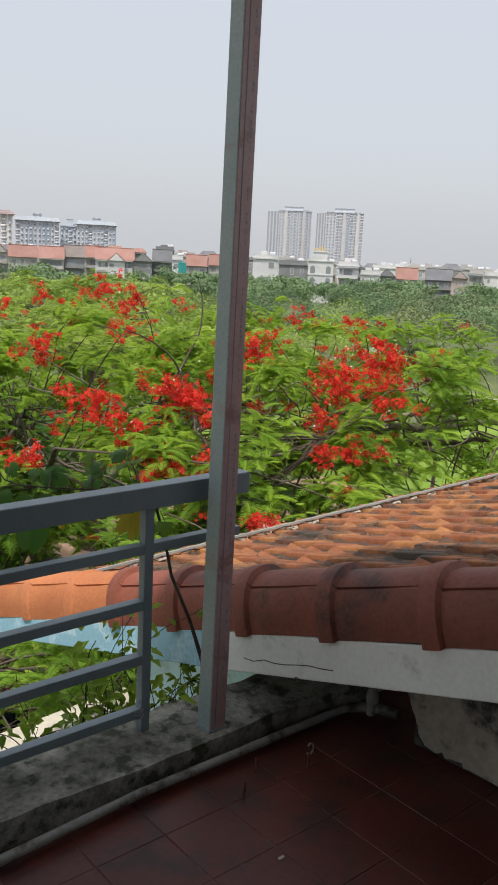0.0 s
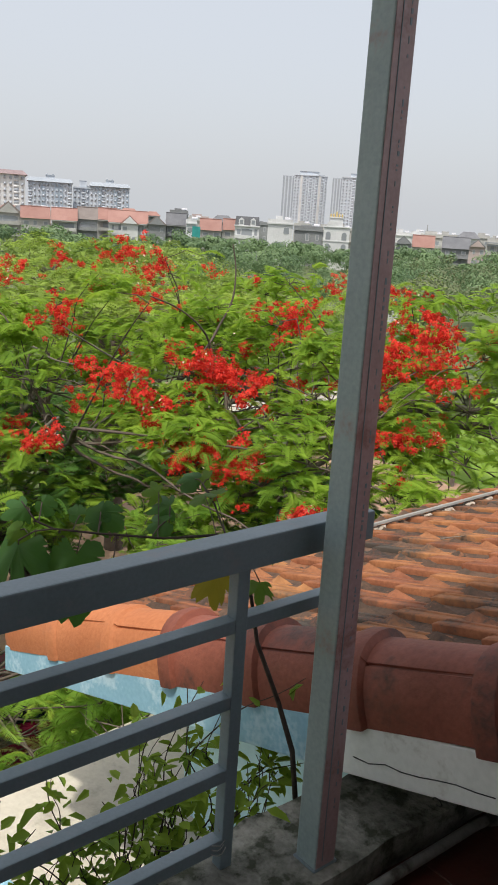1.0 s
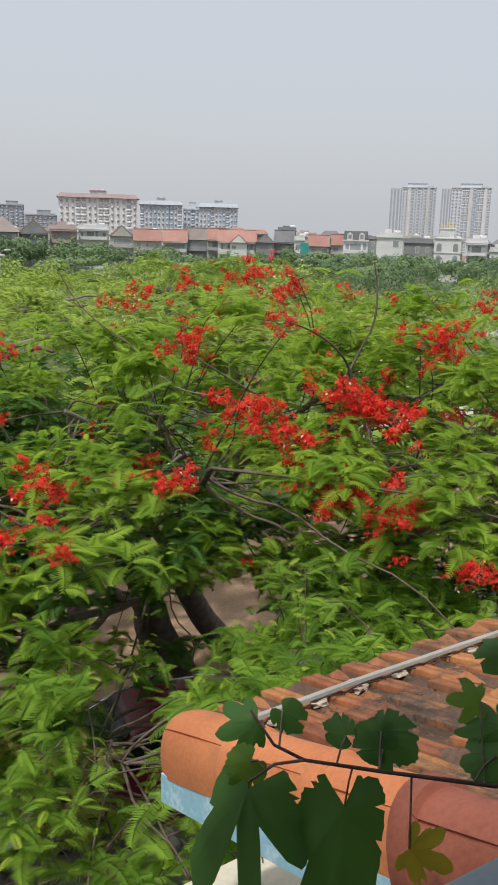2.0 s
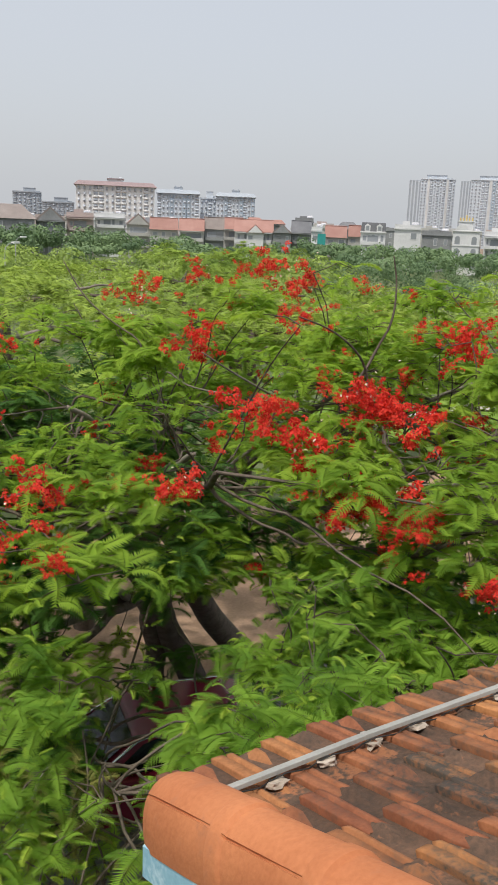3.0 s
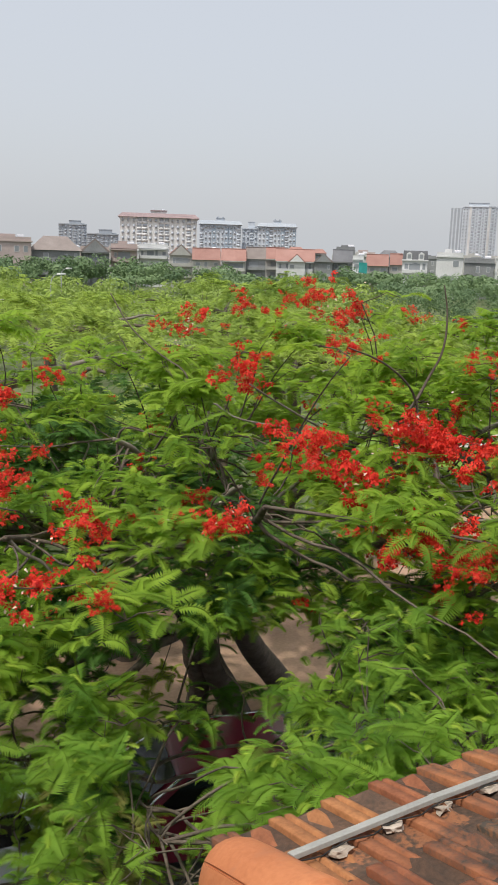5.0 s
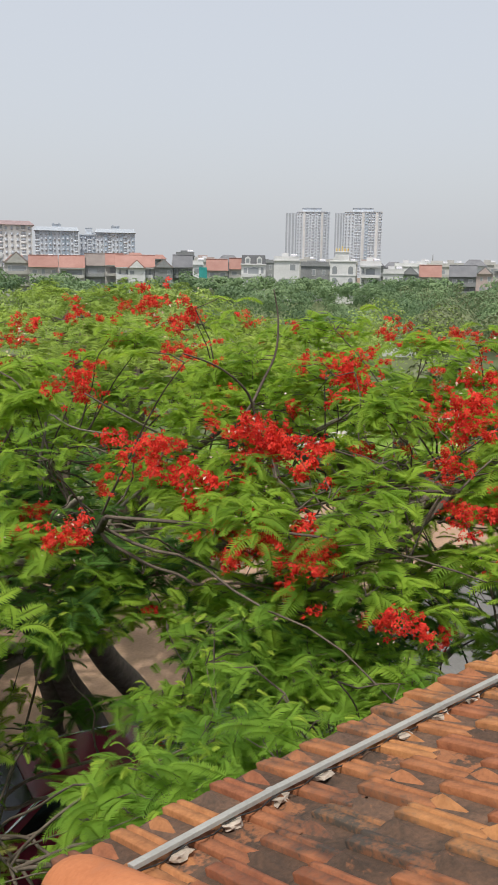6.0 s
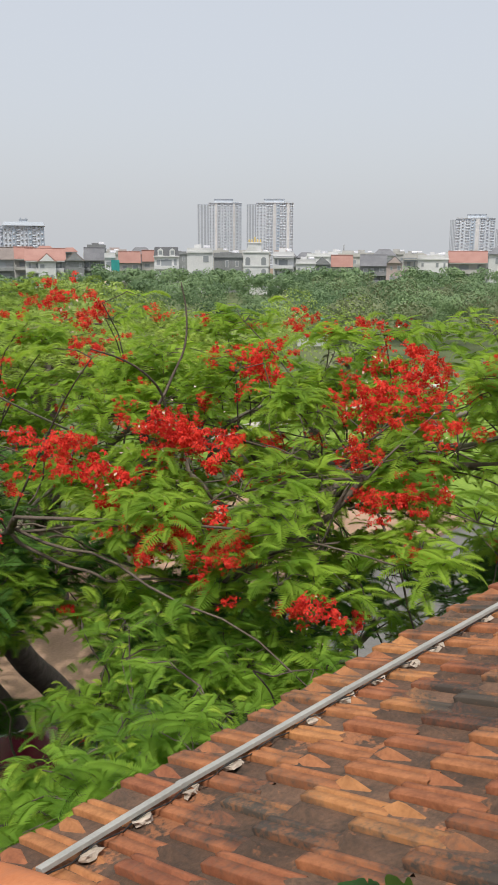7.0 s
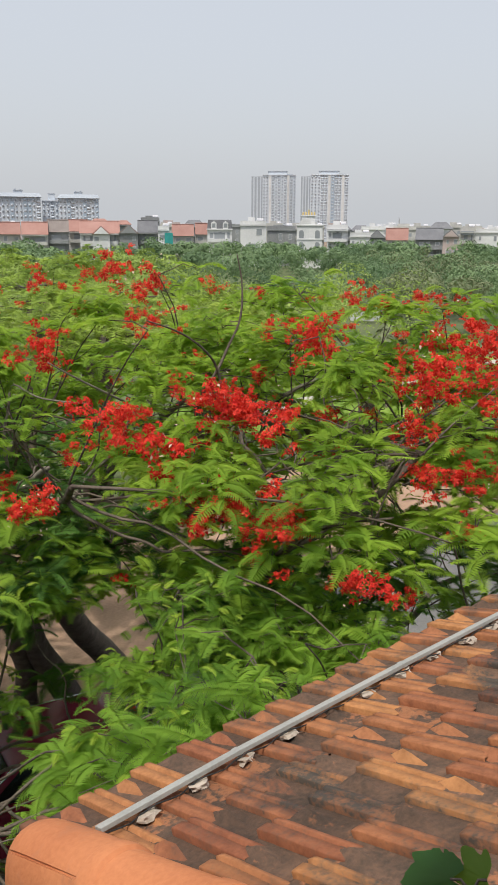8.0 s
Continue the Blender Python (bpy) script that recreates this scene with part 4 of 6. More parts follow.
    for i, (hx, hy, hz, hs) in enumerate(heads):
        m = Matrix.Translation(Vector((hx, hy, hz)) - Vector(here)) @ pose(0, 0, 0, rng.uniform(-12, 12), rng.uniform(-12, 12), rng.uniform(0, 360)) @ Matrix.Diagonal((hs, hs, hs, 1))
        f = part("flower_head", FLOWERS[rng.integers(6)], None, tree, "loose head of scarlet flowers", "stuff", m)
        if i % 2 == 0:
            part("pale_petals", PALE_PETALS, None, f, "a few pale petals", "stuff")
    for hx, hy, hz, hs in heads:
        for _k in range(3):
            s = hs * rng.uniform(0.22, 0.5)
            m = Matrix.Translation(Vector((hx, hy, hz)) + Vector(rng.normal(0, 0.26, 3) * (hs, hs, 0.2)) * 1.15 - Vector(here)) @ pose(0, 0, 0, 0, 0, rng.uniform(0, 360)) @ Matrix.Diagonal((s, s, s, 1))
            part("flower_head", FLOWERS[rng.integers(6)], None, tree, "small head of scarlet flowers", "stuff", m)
    for i in range(stray):
        p = pts[rng.integers(len(pts))]
        s = rng.uniform(0.25, 0.55)
        m = Matrix.Translation(Vector(p) + Vector((0, 0, 0.05)) - Vector(here)) @ pose(0, 0, 0, 0, 0, rng.uniform(0, 360)) @ Matrix.Diagonal((s, s, s, 1))
        part("flower_head", FLOWERS[rng.integers(6)], None, tree, "small head of scarlet flowers", "stuff", m)
    return tree


BOUGHS_A = [[(6.88, 8.60, -0.03), (7.02, 8.60, 0.10), (7.19, 8.58, 0.29), (7.33, 8.59, 0.50), (7.49, 8.57, 0.74), (7.57, 8.63, 1.09), (7.53, 8.67, 1.37)],
            [(7.19, 8.58, 0.29), (6.97, 8.51, 0.50), (6.66, 8.52, 0.70), (6.30, 8.56, 0.82)],
            [(6.68, 9.28, -0.10), (6.28, 9.20, 0.10), (5.90, 9.10, 0.29), (5.54, 8.97, 0.48)]]
BOUGHS_A2 = [[(5.41, 7.09, -0.69), (5.56, 6.95, -0.68), (5.78, 6.89, -0.75), (5.94, 6.87, -0.86)],
             [(6.16, 6.78, -0.87), (6.21, 6.57, -0.64), (6.25, 6.36, -0.52), (6.29, 6.15, -0.44), (6.43, 5.96, -0.41)],
             [(6.51, 7.28, -0.45), (6.55, 6.95, -0.35), (6.66, 6.66, -0.29), (6.72, 6.42, -0.19), (6.84, 6.24, -0.12)],
             [(5.65, 10.22, 0.40), (5.48, 10.65, 0.57), (5.34, 11.06, 0.82), (5.29, 11.41, 1.15)]]
LABEL = "spreading flamboyant tree with feathery green leaves and scarlet flowers"
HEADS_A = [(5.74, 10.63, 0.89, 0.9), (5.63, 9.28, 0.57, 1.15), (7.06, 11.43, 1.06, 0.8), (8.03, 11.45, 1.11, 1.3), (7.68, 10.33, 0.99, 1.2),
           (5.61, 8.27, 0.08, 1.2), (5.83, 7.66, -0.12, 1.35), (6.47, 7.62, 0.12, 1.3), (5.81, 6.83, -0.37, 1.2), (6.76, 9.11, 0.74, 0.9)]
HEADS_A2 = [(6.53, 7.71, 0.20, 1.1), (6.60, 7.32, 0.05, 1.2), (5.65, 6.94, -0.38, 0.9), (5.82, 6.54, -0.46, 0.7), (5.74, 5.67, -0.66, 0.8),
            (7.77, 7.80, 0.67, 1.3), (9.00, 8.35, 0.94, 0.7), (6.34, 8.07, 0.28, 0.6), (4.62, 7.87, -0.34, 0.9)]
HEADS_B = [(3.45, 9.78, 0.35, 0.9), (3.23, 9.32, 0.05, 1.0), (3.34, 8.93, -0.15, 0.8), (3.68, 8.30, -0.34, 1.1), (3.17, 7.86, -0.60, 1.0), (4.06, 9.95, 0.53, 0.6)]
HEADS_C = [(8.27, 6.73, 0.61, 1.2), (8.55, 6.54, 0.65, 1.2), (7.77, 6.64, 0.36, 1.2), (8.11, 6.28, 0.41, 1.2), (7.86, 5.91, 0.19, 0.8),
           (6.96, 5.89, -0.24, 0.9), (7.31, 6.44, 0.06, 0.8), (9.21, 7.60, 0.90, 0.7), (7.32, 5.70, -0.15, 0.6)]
# gaps cut in the crowns along the camera's sight lines to the street
SIGHT_GAPS = [((3.23, 6.0, -0.94), (6.6, 12.0, -5.5), 0.37), ((3.2, 6.0, -0.35), (6.4, 12.0, -3.8), 0.38), ((2.13, 6.0, -1.05), (3.0, 10.0, -4.2), 0.42), ((3.50, 5.75, -0.39), (7.20, 11.6, -3.55), 0.30), ((3.72, 5.59, -0.32), (7.65, 11.1, -3.30), 0.26)]
# openings cut along camera rays into the crowns, where bare boughs show
RAY_GAPS = [((4.20, 8.56, 0.18), (5.18, 8.00, 0.20), 0.26), ((4.53, 9.27, 0.02), (5.63, 8.64, 0.04), 0.34), ((4.87, 9.98, -0.14), (6.08, 9.28, -0.12), 0.42),
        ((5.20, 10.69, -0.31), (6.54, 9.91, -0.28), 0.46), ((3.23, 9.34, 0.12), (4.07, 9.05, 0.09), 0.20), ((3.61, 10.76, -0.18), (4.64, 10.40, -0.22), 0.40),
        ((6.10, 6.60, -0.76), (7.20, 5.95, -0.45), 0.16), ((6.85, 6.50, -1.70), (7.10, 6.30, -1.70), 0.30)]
BOUGHS_B = [[(6.49, 11.23, -0.96), (6.48, 11.29, -0.78), (6.54, 11.32, -0.51), (6.75, 11.25, -0.23)],
            [(5.27, 11.12, -0.26), (5.49, 11.00, -0.32), (5.70, 10.87, -0.40), (5.98, 10.73, -0.36), (6.21, 10.57, -0.45)],
            [(6.06, 10.55, 0.08), (6.23, 10.40, -0.11), (6.48, 10.23, -0.17), (6.73, 10.05, -0.20)],
            [(6.05, 11.21, -1.04), (6.09, 11.28, -0.75), (6.11, 11.32, -0.52), (6.04, 11.39, -0.40)],
            [(5.95, 11.10, -0.83), (5.84, 11.19, -0.71), (5.62, 11.33, -0.58)], [(4.94, 11.12, -0.38), (4.60, 11.24, -0.46), (4.32, 11.34, -0.45), (3.98, 11.45, -0.43)],
            [(6.30, 10.80, -0.26), (6.42, 10.77, -0.07), (6.45, 10.78, 0.06)], [(4.76, 8.44, -0.77), (4.56, 8.56, -0.73), (4.35, 8.66, -0.76)],
            [(3.97, 8.76, -0.94), (3.78, 8.82, -0.98), (3.55, 8.91, -0.96)], [(3.29, 9.12, -0.62), (3.10, 9.23, -0.44), (2.96, 9.35, -0.14)]]
BOUGHS_LOW = [[(2.40, 6.77, -2.26), (2.52, 6.91, -2.08), (2.64, 7.05, -1.87), (2.72, 7.15, -1.71)], [(2.18, 6.75, -2.34), (2.39, 6.91, -2.11), (2.50, 6.91, -2.09)],
              [(3.24, 7.24, -2.03), (3.32, 7.27, -1.95), (3.38, 7.28, -1.90)], [(3.54, 7.07, -2.08), (3.58, 7.17, -1.93), (3.60, 7.29, -1.75)]]
BOUGHS_C = [[(6.06, 6.79, -0.84), (6.17, 6.72, -0.76), (6.28, 6.65, -0.66), (6.44, 6.50, -0.60), (6.61, 6.30, -0.55), (6.73, 6.15, -0.52)],
            [(6.65, 7.29, -0.44), (6.78, 7.14, -0.46), (6.97, 6.94, -0.41), (7.16, 6.73, -0.34), (7.31, 6.55, -0.27)],
            [(6.80, 6.83, -0.38), (6.83, 6.73, -0.49), (6.83, 6.65, -0.65)], [(6.84, 6.50, -0.23), (6.85, 6.43, -0.36), (6.80, 6.42, -0.50), (6.77, 6.36, -0.69)],
            [(7.15, 6.35, -0.40), (7.23, 6.27, -0.32), (7.27, 6.22, -0.28)]]
flamboyant((10.9, 15.6), (7.6, 9.4), 4.7, 1.38, 2.1, 1250, 1, LABEL, HEADS_A + HEADS_A2, stray=60, boughs=BOUGHS_A + BOUGHS_A2, channels=SIGHT_GAPS + RAY_GAPS, deep=1.35, per=7, gap=[(4.2, 6.1, 1.55)], fork=(8.74, 13.79, -4.6), under=0.26, young=130)
flamboyant((9.5, 15.1), (4.0, 11.6), 4.6, 0.98, 1.75, 940, 2, LABEL, HEADS_B, stray=40, boughs=BOUGHS_B, channels=SIGHT_GAPS + RAY_GAPS, deep=1.7, per=7, fork=(7.91, 13.79, -4.4), under=0.26, young=130)
flamboyant((10.6, 12.6), (9.4, 7.5), 3.8, 1.25, 1.5, 790, 3, LABEL, HEADS_C, stray=34, boughs=BOUGHS_C, channels=RAY_GAPS, deep=1.9, per=7, under=0.25, young=130)
flamboyant((5.6, 14.2), (4.6, 6.3), 1.95, -0.48, 0.75, 840, 4, "low bough of a flamboyant tree with long feathery leaves", (), fine_leaf=True, per=6, deep=1.5, limbs=4, size=0.62, young=170, channels=SIGHT_GAPS)
flamboyant((1.2, 13.6), (2.4, 7.2), 2.3, -1.05, 0.9, 470, 5, "low flamboyant tree with drooping feathery leaves", (), fine_leaf=True, per=6, deep=1.7, limbs=5, size=0.64, young=110, channels=SIGHT_GAPS, boughs=BOUGHS_LOW)
flamboyant((4.6, 12.2), (3.75, 7.15), 0.75, -1.75, 0.35, 70, 9, "small low tree with browning feathery leaves", (), fine_leaf=True, per=6, deep=0.9, limbs=3, size=0.52, leaf=M_FROND_DRY, channels=SIGHT_GAPS)
flamboyant((0.6, 14.0), (0.3, 10.9), 2.7, 0.05, 1.2, 170, 6, "low flamboyant tree with layered feathery leaves", (), stray=5, per=7, limbs=5, deep=1.5, channels=SIGHT_GAPS)
# trees that fill gaps in the crowns with leaves coloured as if shaded
flamboyant((5.4, 13.4), (4.7, 10.5), 2.4, -0.20, 0.7, 300, 10, "added tree whose darkened leaves stand in for shade inside the crowns", (), per=7, limbs=6, deep=1.6, channels=SIGHT_GAPS, leaf=M_FROND_SHADE)
flamboyant((8.8, 15.5), (3.1, 9.6), 2.3, -1.0, 0.9, 260, 8, "low tree with leaves darkened for the shade behind the drooping boughs", (), per=7, limbs=5, deep=1.8, channels=SIGHT_GAPS, leaf=M_FROND_SHADE, fork=(8.22, 14.47, -5.4))
flamboyant((8.6, 18.2), (7.7, 16.6), 3.2, -0.20, 1.0, 240, 12, "added tree with shade-darkened leaves beyond the flamboyant crowns", (), near=False, limbs=6, per=5, deep=1.8, leaf=M_FROND_SHADE)
flamboyant((4.2, 16.4), (4.6, 13.6), 3.4, -0.15, 1.2, 300, 11, "added tree with shade-darkened leaves beyond the flamboyant crowns", (), near=False, limbs=6, per=5, deep=2.2, leaf=M_FROND_SHADE)
flamboyant((9.6, 10.6), (8.3, 7.3), 2.5, -1.0, 0.9, 440, 7, "low tree with leaves darkened for the shade under the taller crowns", (), per=7, limbs=5, deep=1.3, channels=RAY_GAPS, under=0.3, leaf=M_FROND_SHADE)
for _i, (_x, _y, _r, _t) in enumerate(((6.5, 20, 5.5, 1.05), (-0.5, 17.5, 5.0, 0.85), (-5, 24, 6, 1.0), (13.5, 20, 5.5, 1.05), (3.0, 28, 7, 1.0),
                                       (12.5, 18.0, 4.2, 0.95), (11, 30, 7, 1.0), (21, 24, 5, 0.2), (-3, 38, 8, 1.0), (8, 42, 8, 1.1), (19.5, 30, 6, 0.9), (24, 40, 6.5, 0.9))):
    flamboyant((_x + 0.8, _y + 1), (_x, _y), _r, _t, 1.8, 330, 20 + _i, "broad green flamboyant tree in the park beyond", (), near=False, limbs=5, per=5, stray=3 if _i in (0, 3) else 0)

# ---------------------------------------------------------------- woods of the park
def clump_tree_arrays(x, y, height, spread, rng, leaves, leaf):
    """A lobed, uneven crown of many small leaf clumps over a bare stem."""
    k = 7
    lobes = rng.normal(0, 0.42, (k, 3)) * (spread, spread, height * 0.20) + (0, 0, height * 0.66)
    lobes[:, 2] = np.clip(lobes[:, 2], height * 0.40, height * 0.84)
    size = spread * rng.uniform(0.28, 0.52, k)
    pick = rng.integers(0, k, leaves)
    way = rng.normal(0, 1, (leaves, 3)) + (0, 0, 0.35)
    way /= np.linalg.norm(way, axis=1)[:, None]
    p = lobes[pick] + way * (size[pick] * rng.normal(0.97, 0.075, leaves))[:, None] * (1, 1, 0.76)
    q = np.array(((-0.5, -0.35, 0.0), (0.5, -0.28, 0.12), (0.42, 0.36, 0.0), (-0.45, 0.3, -0.12)))
    n = way * 0.8 + (p - (0, 0, height * 0.5)) / (spread, spread, height * 0.5) * 0.5 + rng.normal(0, 0.16, (leaves, 3))
    n /= np.linalg.norm(n, axis=1)[:, None]
    u = np.cross(n, rng.normal(0, 1, (leaves, 3)))
    u /= np.linalg.norm(u, axis=1)[:, None]
    rot = np.stack([u, np.cross(n, u), n], -1)
    return scatter([(q, np.array(((0, 1, 2, 3),), np.int32))], p + (x, y, GZ), rot, leaf * rng.uniform(0.6, 1.3, leaves), rng)


def woods(name, label, count, az, dist, tall, material, seed, leaves=170, leaf=0.9, wide=2.6):
    rng = np.random.default_rng(seed)
    out = []
    for _ in range(count):
        a, d = rng.uniform(*az), rng.uniform(*dist)
        x, y = from_viewpoint(a, d)
        if 25 < x < 50 and 12 < y < 29 and rng.random() < 0.85:
            continue
        h = rng.uniform(*tall) - (1.6 if 48.4 < a < 50.4 else 0)
        out.append(clump_tree_arrays(x, y, h, wide * h / 7, rng, leaves, leaf * (0.7 + d / 260)))
    return tagged(part(name, mesh_np(name, *joined(out)), material), label, "trees", kind="stuff")


woods("far_woods", "dull green belt of park trees before the houses", 130, (-12, 82), (130, 190), (5.0, 7.9), M_WOODS, 1, 360, 0.29)
woods("garden_woods", "dark green garden trees along the houses", 160, (8, 72), (190, 213), (5.2, 8.1), M_WOODS, 6, 300, 0.30, 2.9)
woods("house_woods", "dark trees standing before the pale houses", 60, (6, 27), (186, 208), (6.6, 8.9), M_WOODS, 7, 320, 0.30, 2.9)
woods("middle_woods", "green park trees beyond the street", 100, (-12, 42), (58, 140), (4.6, 7.5), M_WOODS_LIGHT, 2, 620, 0.24, 3.0)
woods("park_woods", "bluish green park trees before the houses", 90, (40, 82), (75, 150), (4.8, 7.6), M_WOODS, 5, 1400, 0.15, 3.1)
woods("grey_woods", "grey-green feathery park trees beside the lawn", 60, (53, 78), (52, 150), (5.4, 7.2), M_WOODS_GREY, 3, 700, 0.17)
woods("near_woods", "green trees between the flamboyant crowns and the park", 70, (-12, 56), (38, 72), (4.6, 7.5), M_WOODS_LIGHT, 4, 1300, 0.125, 3.0)
rng0 = np.random.default_rng(9)
for _x, _y, _h in ((26.5, 17.2, 5.2), (30, 24, 4.4), (36, 27, 4.8), (44, 30, 5.0), (33, 15.5, 4.6), (52, 38, 5.5)):
    young = thing("young_park_tree", _x, _y, GZ, "slender young tree standing on the park lawn", "tree", "young trees on the lawn")
    tube("trunk", [(0, 0, 0), (0.05, 0, _h * 0.3), (0.0, 0.06, _h * 0.65)], [0.09, 0.07, 0.04], M_BARK, young)
    _v, _q = clump_tree_arrays(0, 0, _h, 1.3, rng0, 700, 0.26)
    part("crown", mesh_np("crown", _v - (0, 0, GZ), _q), M_WOODS_GREY, young, kind="stuff")

# ---------------------------------------------------------------- houses and towers
_wb = box(-0.5, 0.5, -0.06, 0.02, -0.5, 0.5)
WIN_FRAME = bpy.data.meshes.new("window")
_wb.to_mesh(WIN_FRAME)
_wb.free()
WIN_FRAME.materials.append(M_HOUSE_WHITE)
_wb = box(-0.42, 0.42, -0.075, -0.065, -0.44, 0.44)
WIN_PANE = bpy.data.meshes.new("pane")
_wb.to_mesh(WIN_PANE)
_wb.free()
WIN_PANE.materials.append(M_PANE)


def window(parent, x, y, z, w, h):
    f = part("window", WIN_FRAME, None, parent, m=Matrix.Translation((x, y, z)) @ Matrix.Diagonal((w, 1, h, 1)))
    part("pane", WIN_PANE, None, f, "dark glass")


def house(az, d, width, top, roof_kind, wall, roof_mat, label, floors=3, cols=3, extra=None, seed=0):
    """A town house that faces the terrace. top: the height of its walls over the street."""
    x, y = from_viewpoint(az, d)
    h = thing("town_house", x, y, GZ, label, "house", "houses beyond the park", turn=-az)
    rng = random.Random(seed + int(az * 100))
    deep = width * 0.9
    part("wall", box(-width / 2, width / 2, 0, deep, 0, top, 0.05), wall, h)
    if roof_kind == "gable":
        rise = width * 0.46
        part("roof", prism([(-width * 0.56, top - 0.15), (width * 0.56, top - 0.15), (0, top + rise)], -0.5, deep + 0.5), roof_mat, h)
        part("gable_wall", prism([(-width * 0.44, top - 0.1), (width * 0.44, top - 0.1), (0, top + rise * 0.86)], -0.62, -0.52), wall, h)
    elif roof_kind == "hip":
        bm = box(-width * 0.56, width * 0.56, -0.5, deep + 0.5, top, top + width * 0.30)
        for v in bm.verts:
            if v.co.z > top + 0.1:
                v.co.x *= 0.45
                v.co.y = deep / 2 + (v.co.y - deep / 2) * 0.15
        part("roof", bm, roof_mat, h)
    elif roof_kind == "ridge":
        part("roof", prism([(-0.6, top - 0.1), (deep + 0.6, top - 0.1), (deep / 2, top + 3.0)], -width * 0.52, width * 0.52), roof_mat, h, m=pose(0, 0, 0, 0, 0, 90) @ Matrix.Diagonal((1, -1, 1, 1)))
        part("ridge_cap", box(-width * 0.52, width * 0.52, deep / 2 - 0.2, deep / 2 + 0.2, top + 2.9, top + 3.12, 0.05), roof_mat, h)
    elif roof_kind == "mansard":
        bm = box(-width * 0.51, width * 0.51, -0.3, deep + 0.3, top, top + 2.3)
        for v in bm.verts:
            if v.co.z > top + 0.1:
                v.co.x *= 0.93
                v.co.y = deep / 2 + (v.co.y - deep / 2) * 0.86
        part("roof", bm, roof_mat, h)
        part("cornice", box(-width * 0.53, width * 0.53, -0.5, 0.2, top - 0.25, top + 0.1, 0.05), wall, h)
        for k in (-0.24, 0.24):
            part("dormer", prism([(width * k - 0.7, top + 0.1), (width * k + 0.7, top + 0.1), (width * k + 0.7, top + 1.5), (width * k, top + 2.0), (width * k - 0.7, top + 1.5)], -0.4, 1.2), wall, h)
            part("dormer_pane", box(width * k - 0.4, width * k + 0.4, -0.43, -0.39, top + 0.4, top + 1.4), M_PANE, h, "dark glass")
    else:
        bm = box(-width * 0.53, width * 0.53, -0.35, deep + 0.3, top, top + 0.35)
        part("roof", bm, wall, h)
        part("parapet", box(-width * 0.50, width * 0.50, -0.1, 0.05, top + 0.35, top + 1.2), wall, h)
        part("stair_head", box(-width * rng.uniform(0.1, 0.4), width * rng.uniform(0.0, 0.2), deep * 0.45, deep * 0.8, top + 0.35, top + rng.uniform(1.4, 2.4)), wall, h)
        if rng.random() < 0.8:
            bm = bmesh.new()
            bmesh.ops.create_cone(bm, cap_ends=True, segments=12, radius1=0.6, radius2=0.6, depth=1.5)
            part("water_tank", bm, M_CHROME, h, "bright metal water tank", m=pose(width * 0.28, deep * 0.5, top + 1.3, 0, 90, 0))
    fh = top / floors
    for f in range(floors):
        for c in range(cols):
            cx = (c - (cols - 1) / 2) * width / cols
            if rng.random() < 0.82:
                window(h, cx + rng.uniform(-0.12, 0.12) * width / cols, 0.0, fh * (f + rng.uniform(0.46, 0.56)), width / cols * rng.uniform(0.25, 0.6), fh * rng.uniform(0.32, 0.6))
        if f and rng.random() < 0.6:
            part("balcony", box(-width * 0.46, width * 0.46, -1.3, 0.0, fh * f - 0.1, fh * f + 0.75), wall, h)
            part("balcony_door", box(-width * 0.22, width * rng.uniform(0.0, 0.3), -0.08, 0.02, fh * f + 0.1, fh * f + fh * 0.72), M_PANE, h, "dark balcony door")
            if rng.random() < 0.6:
                part("canopy", box(-width * 0.48, width * 0.48, -1.5, 0.0, fh * (f + 0.86), fh * (f + 0.93)), wall, h)
    if extra == "net":
        part("site_net", box(width * 0.10, width * 0.85, -1.4, -0.3, top * 0.35, top - 0.5), M_NET, h, "teal netting on a building site")
    elif extra == "sign":
        part("sign_board", box(-width * 0.45, width * 0.45, -1.3, -1.1, top - 0.9, top + 0.1), M_PANE, h, "dark sign board with no readable words")
    return h


def skyline(az0, az1, d, top_el, **k):
    """A house fitted to the camera's view by its bearings and the elevation of its wall top."""
    az = (az0 + az1) / 2
    width = 2 * d * math.tan(radians((az1 - az0) / 2))
    top = 1.57 + d * math.tan(radians(top_el)) - GZ
    return az, d, width, top


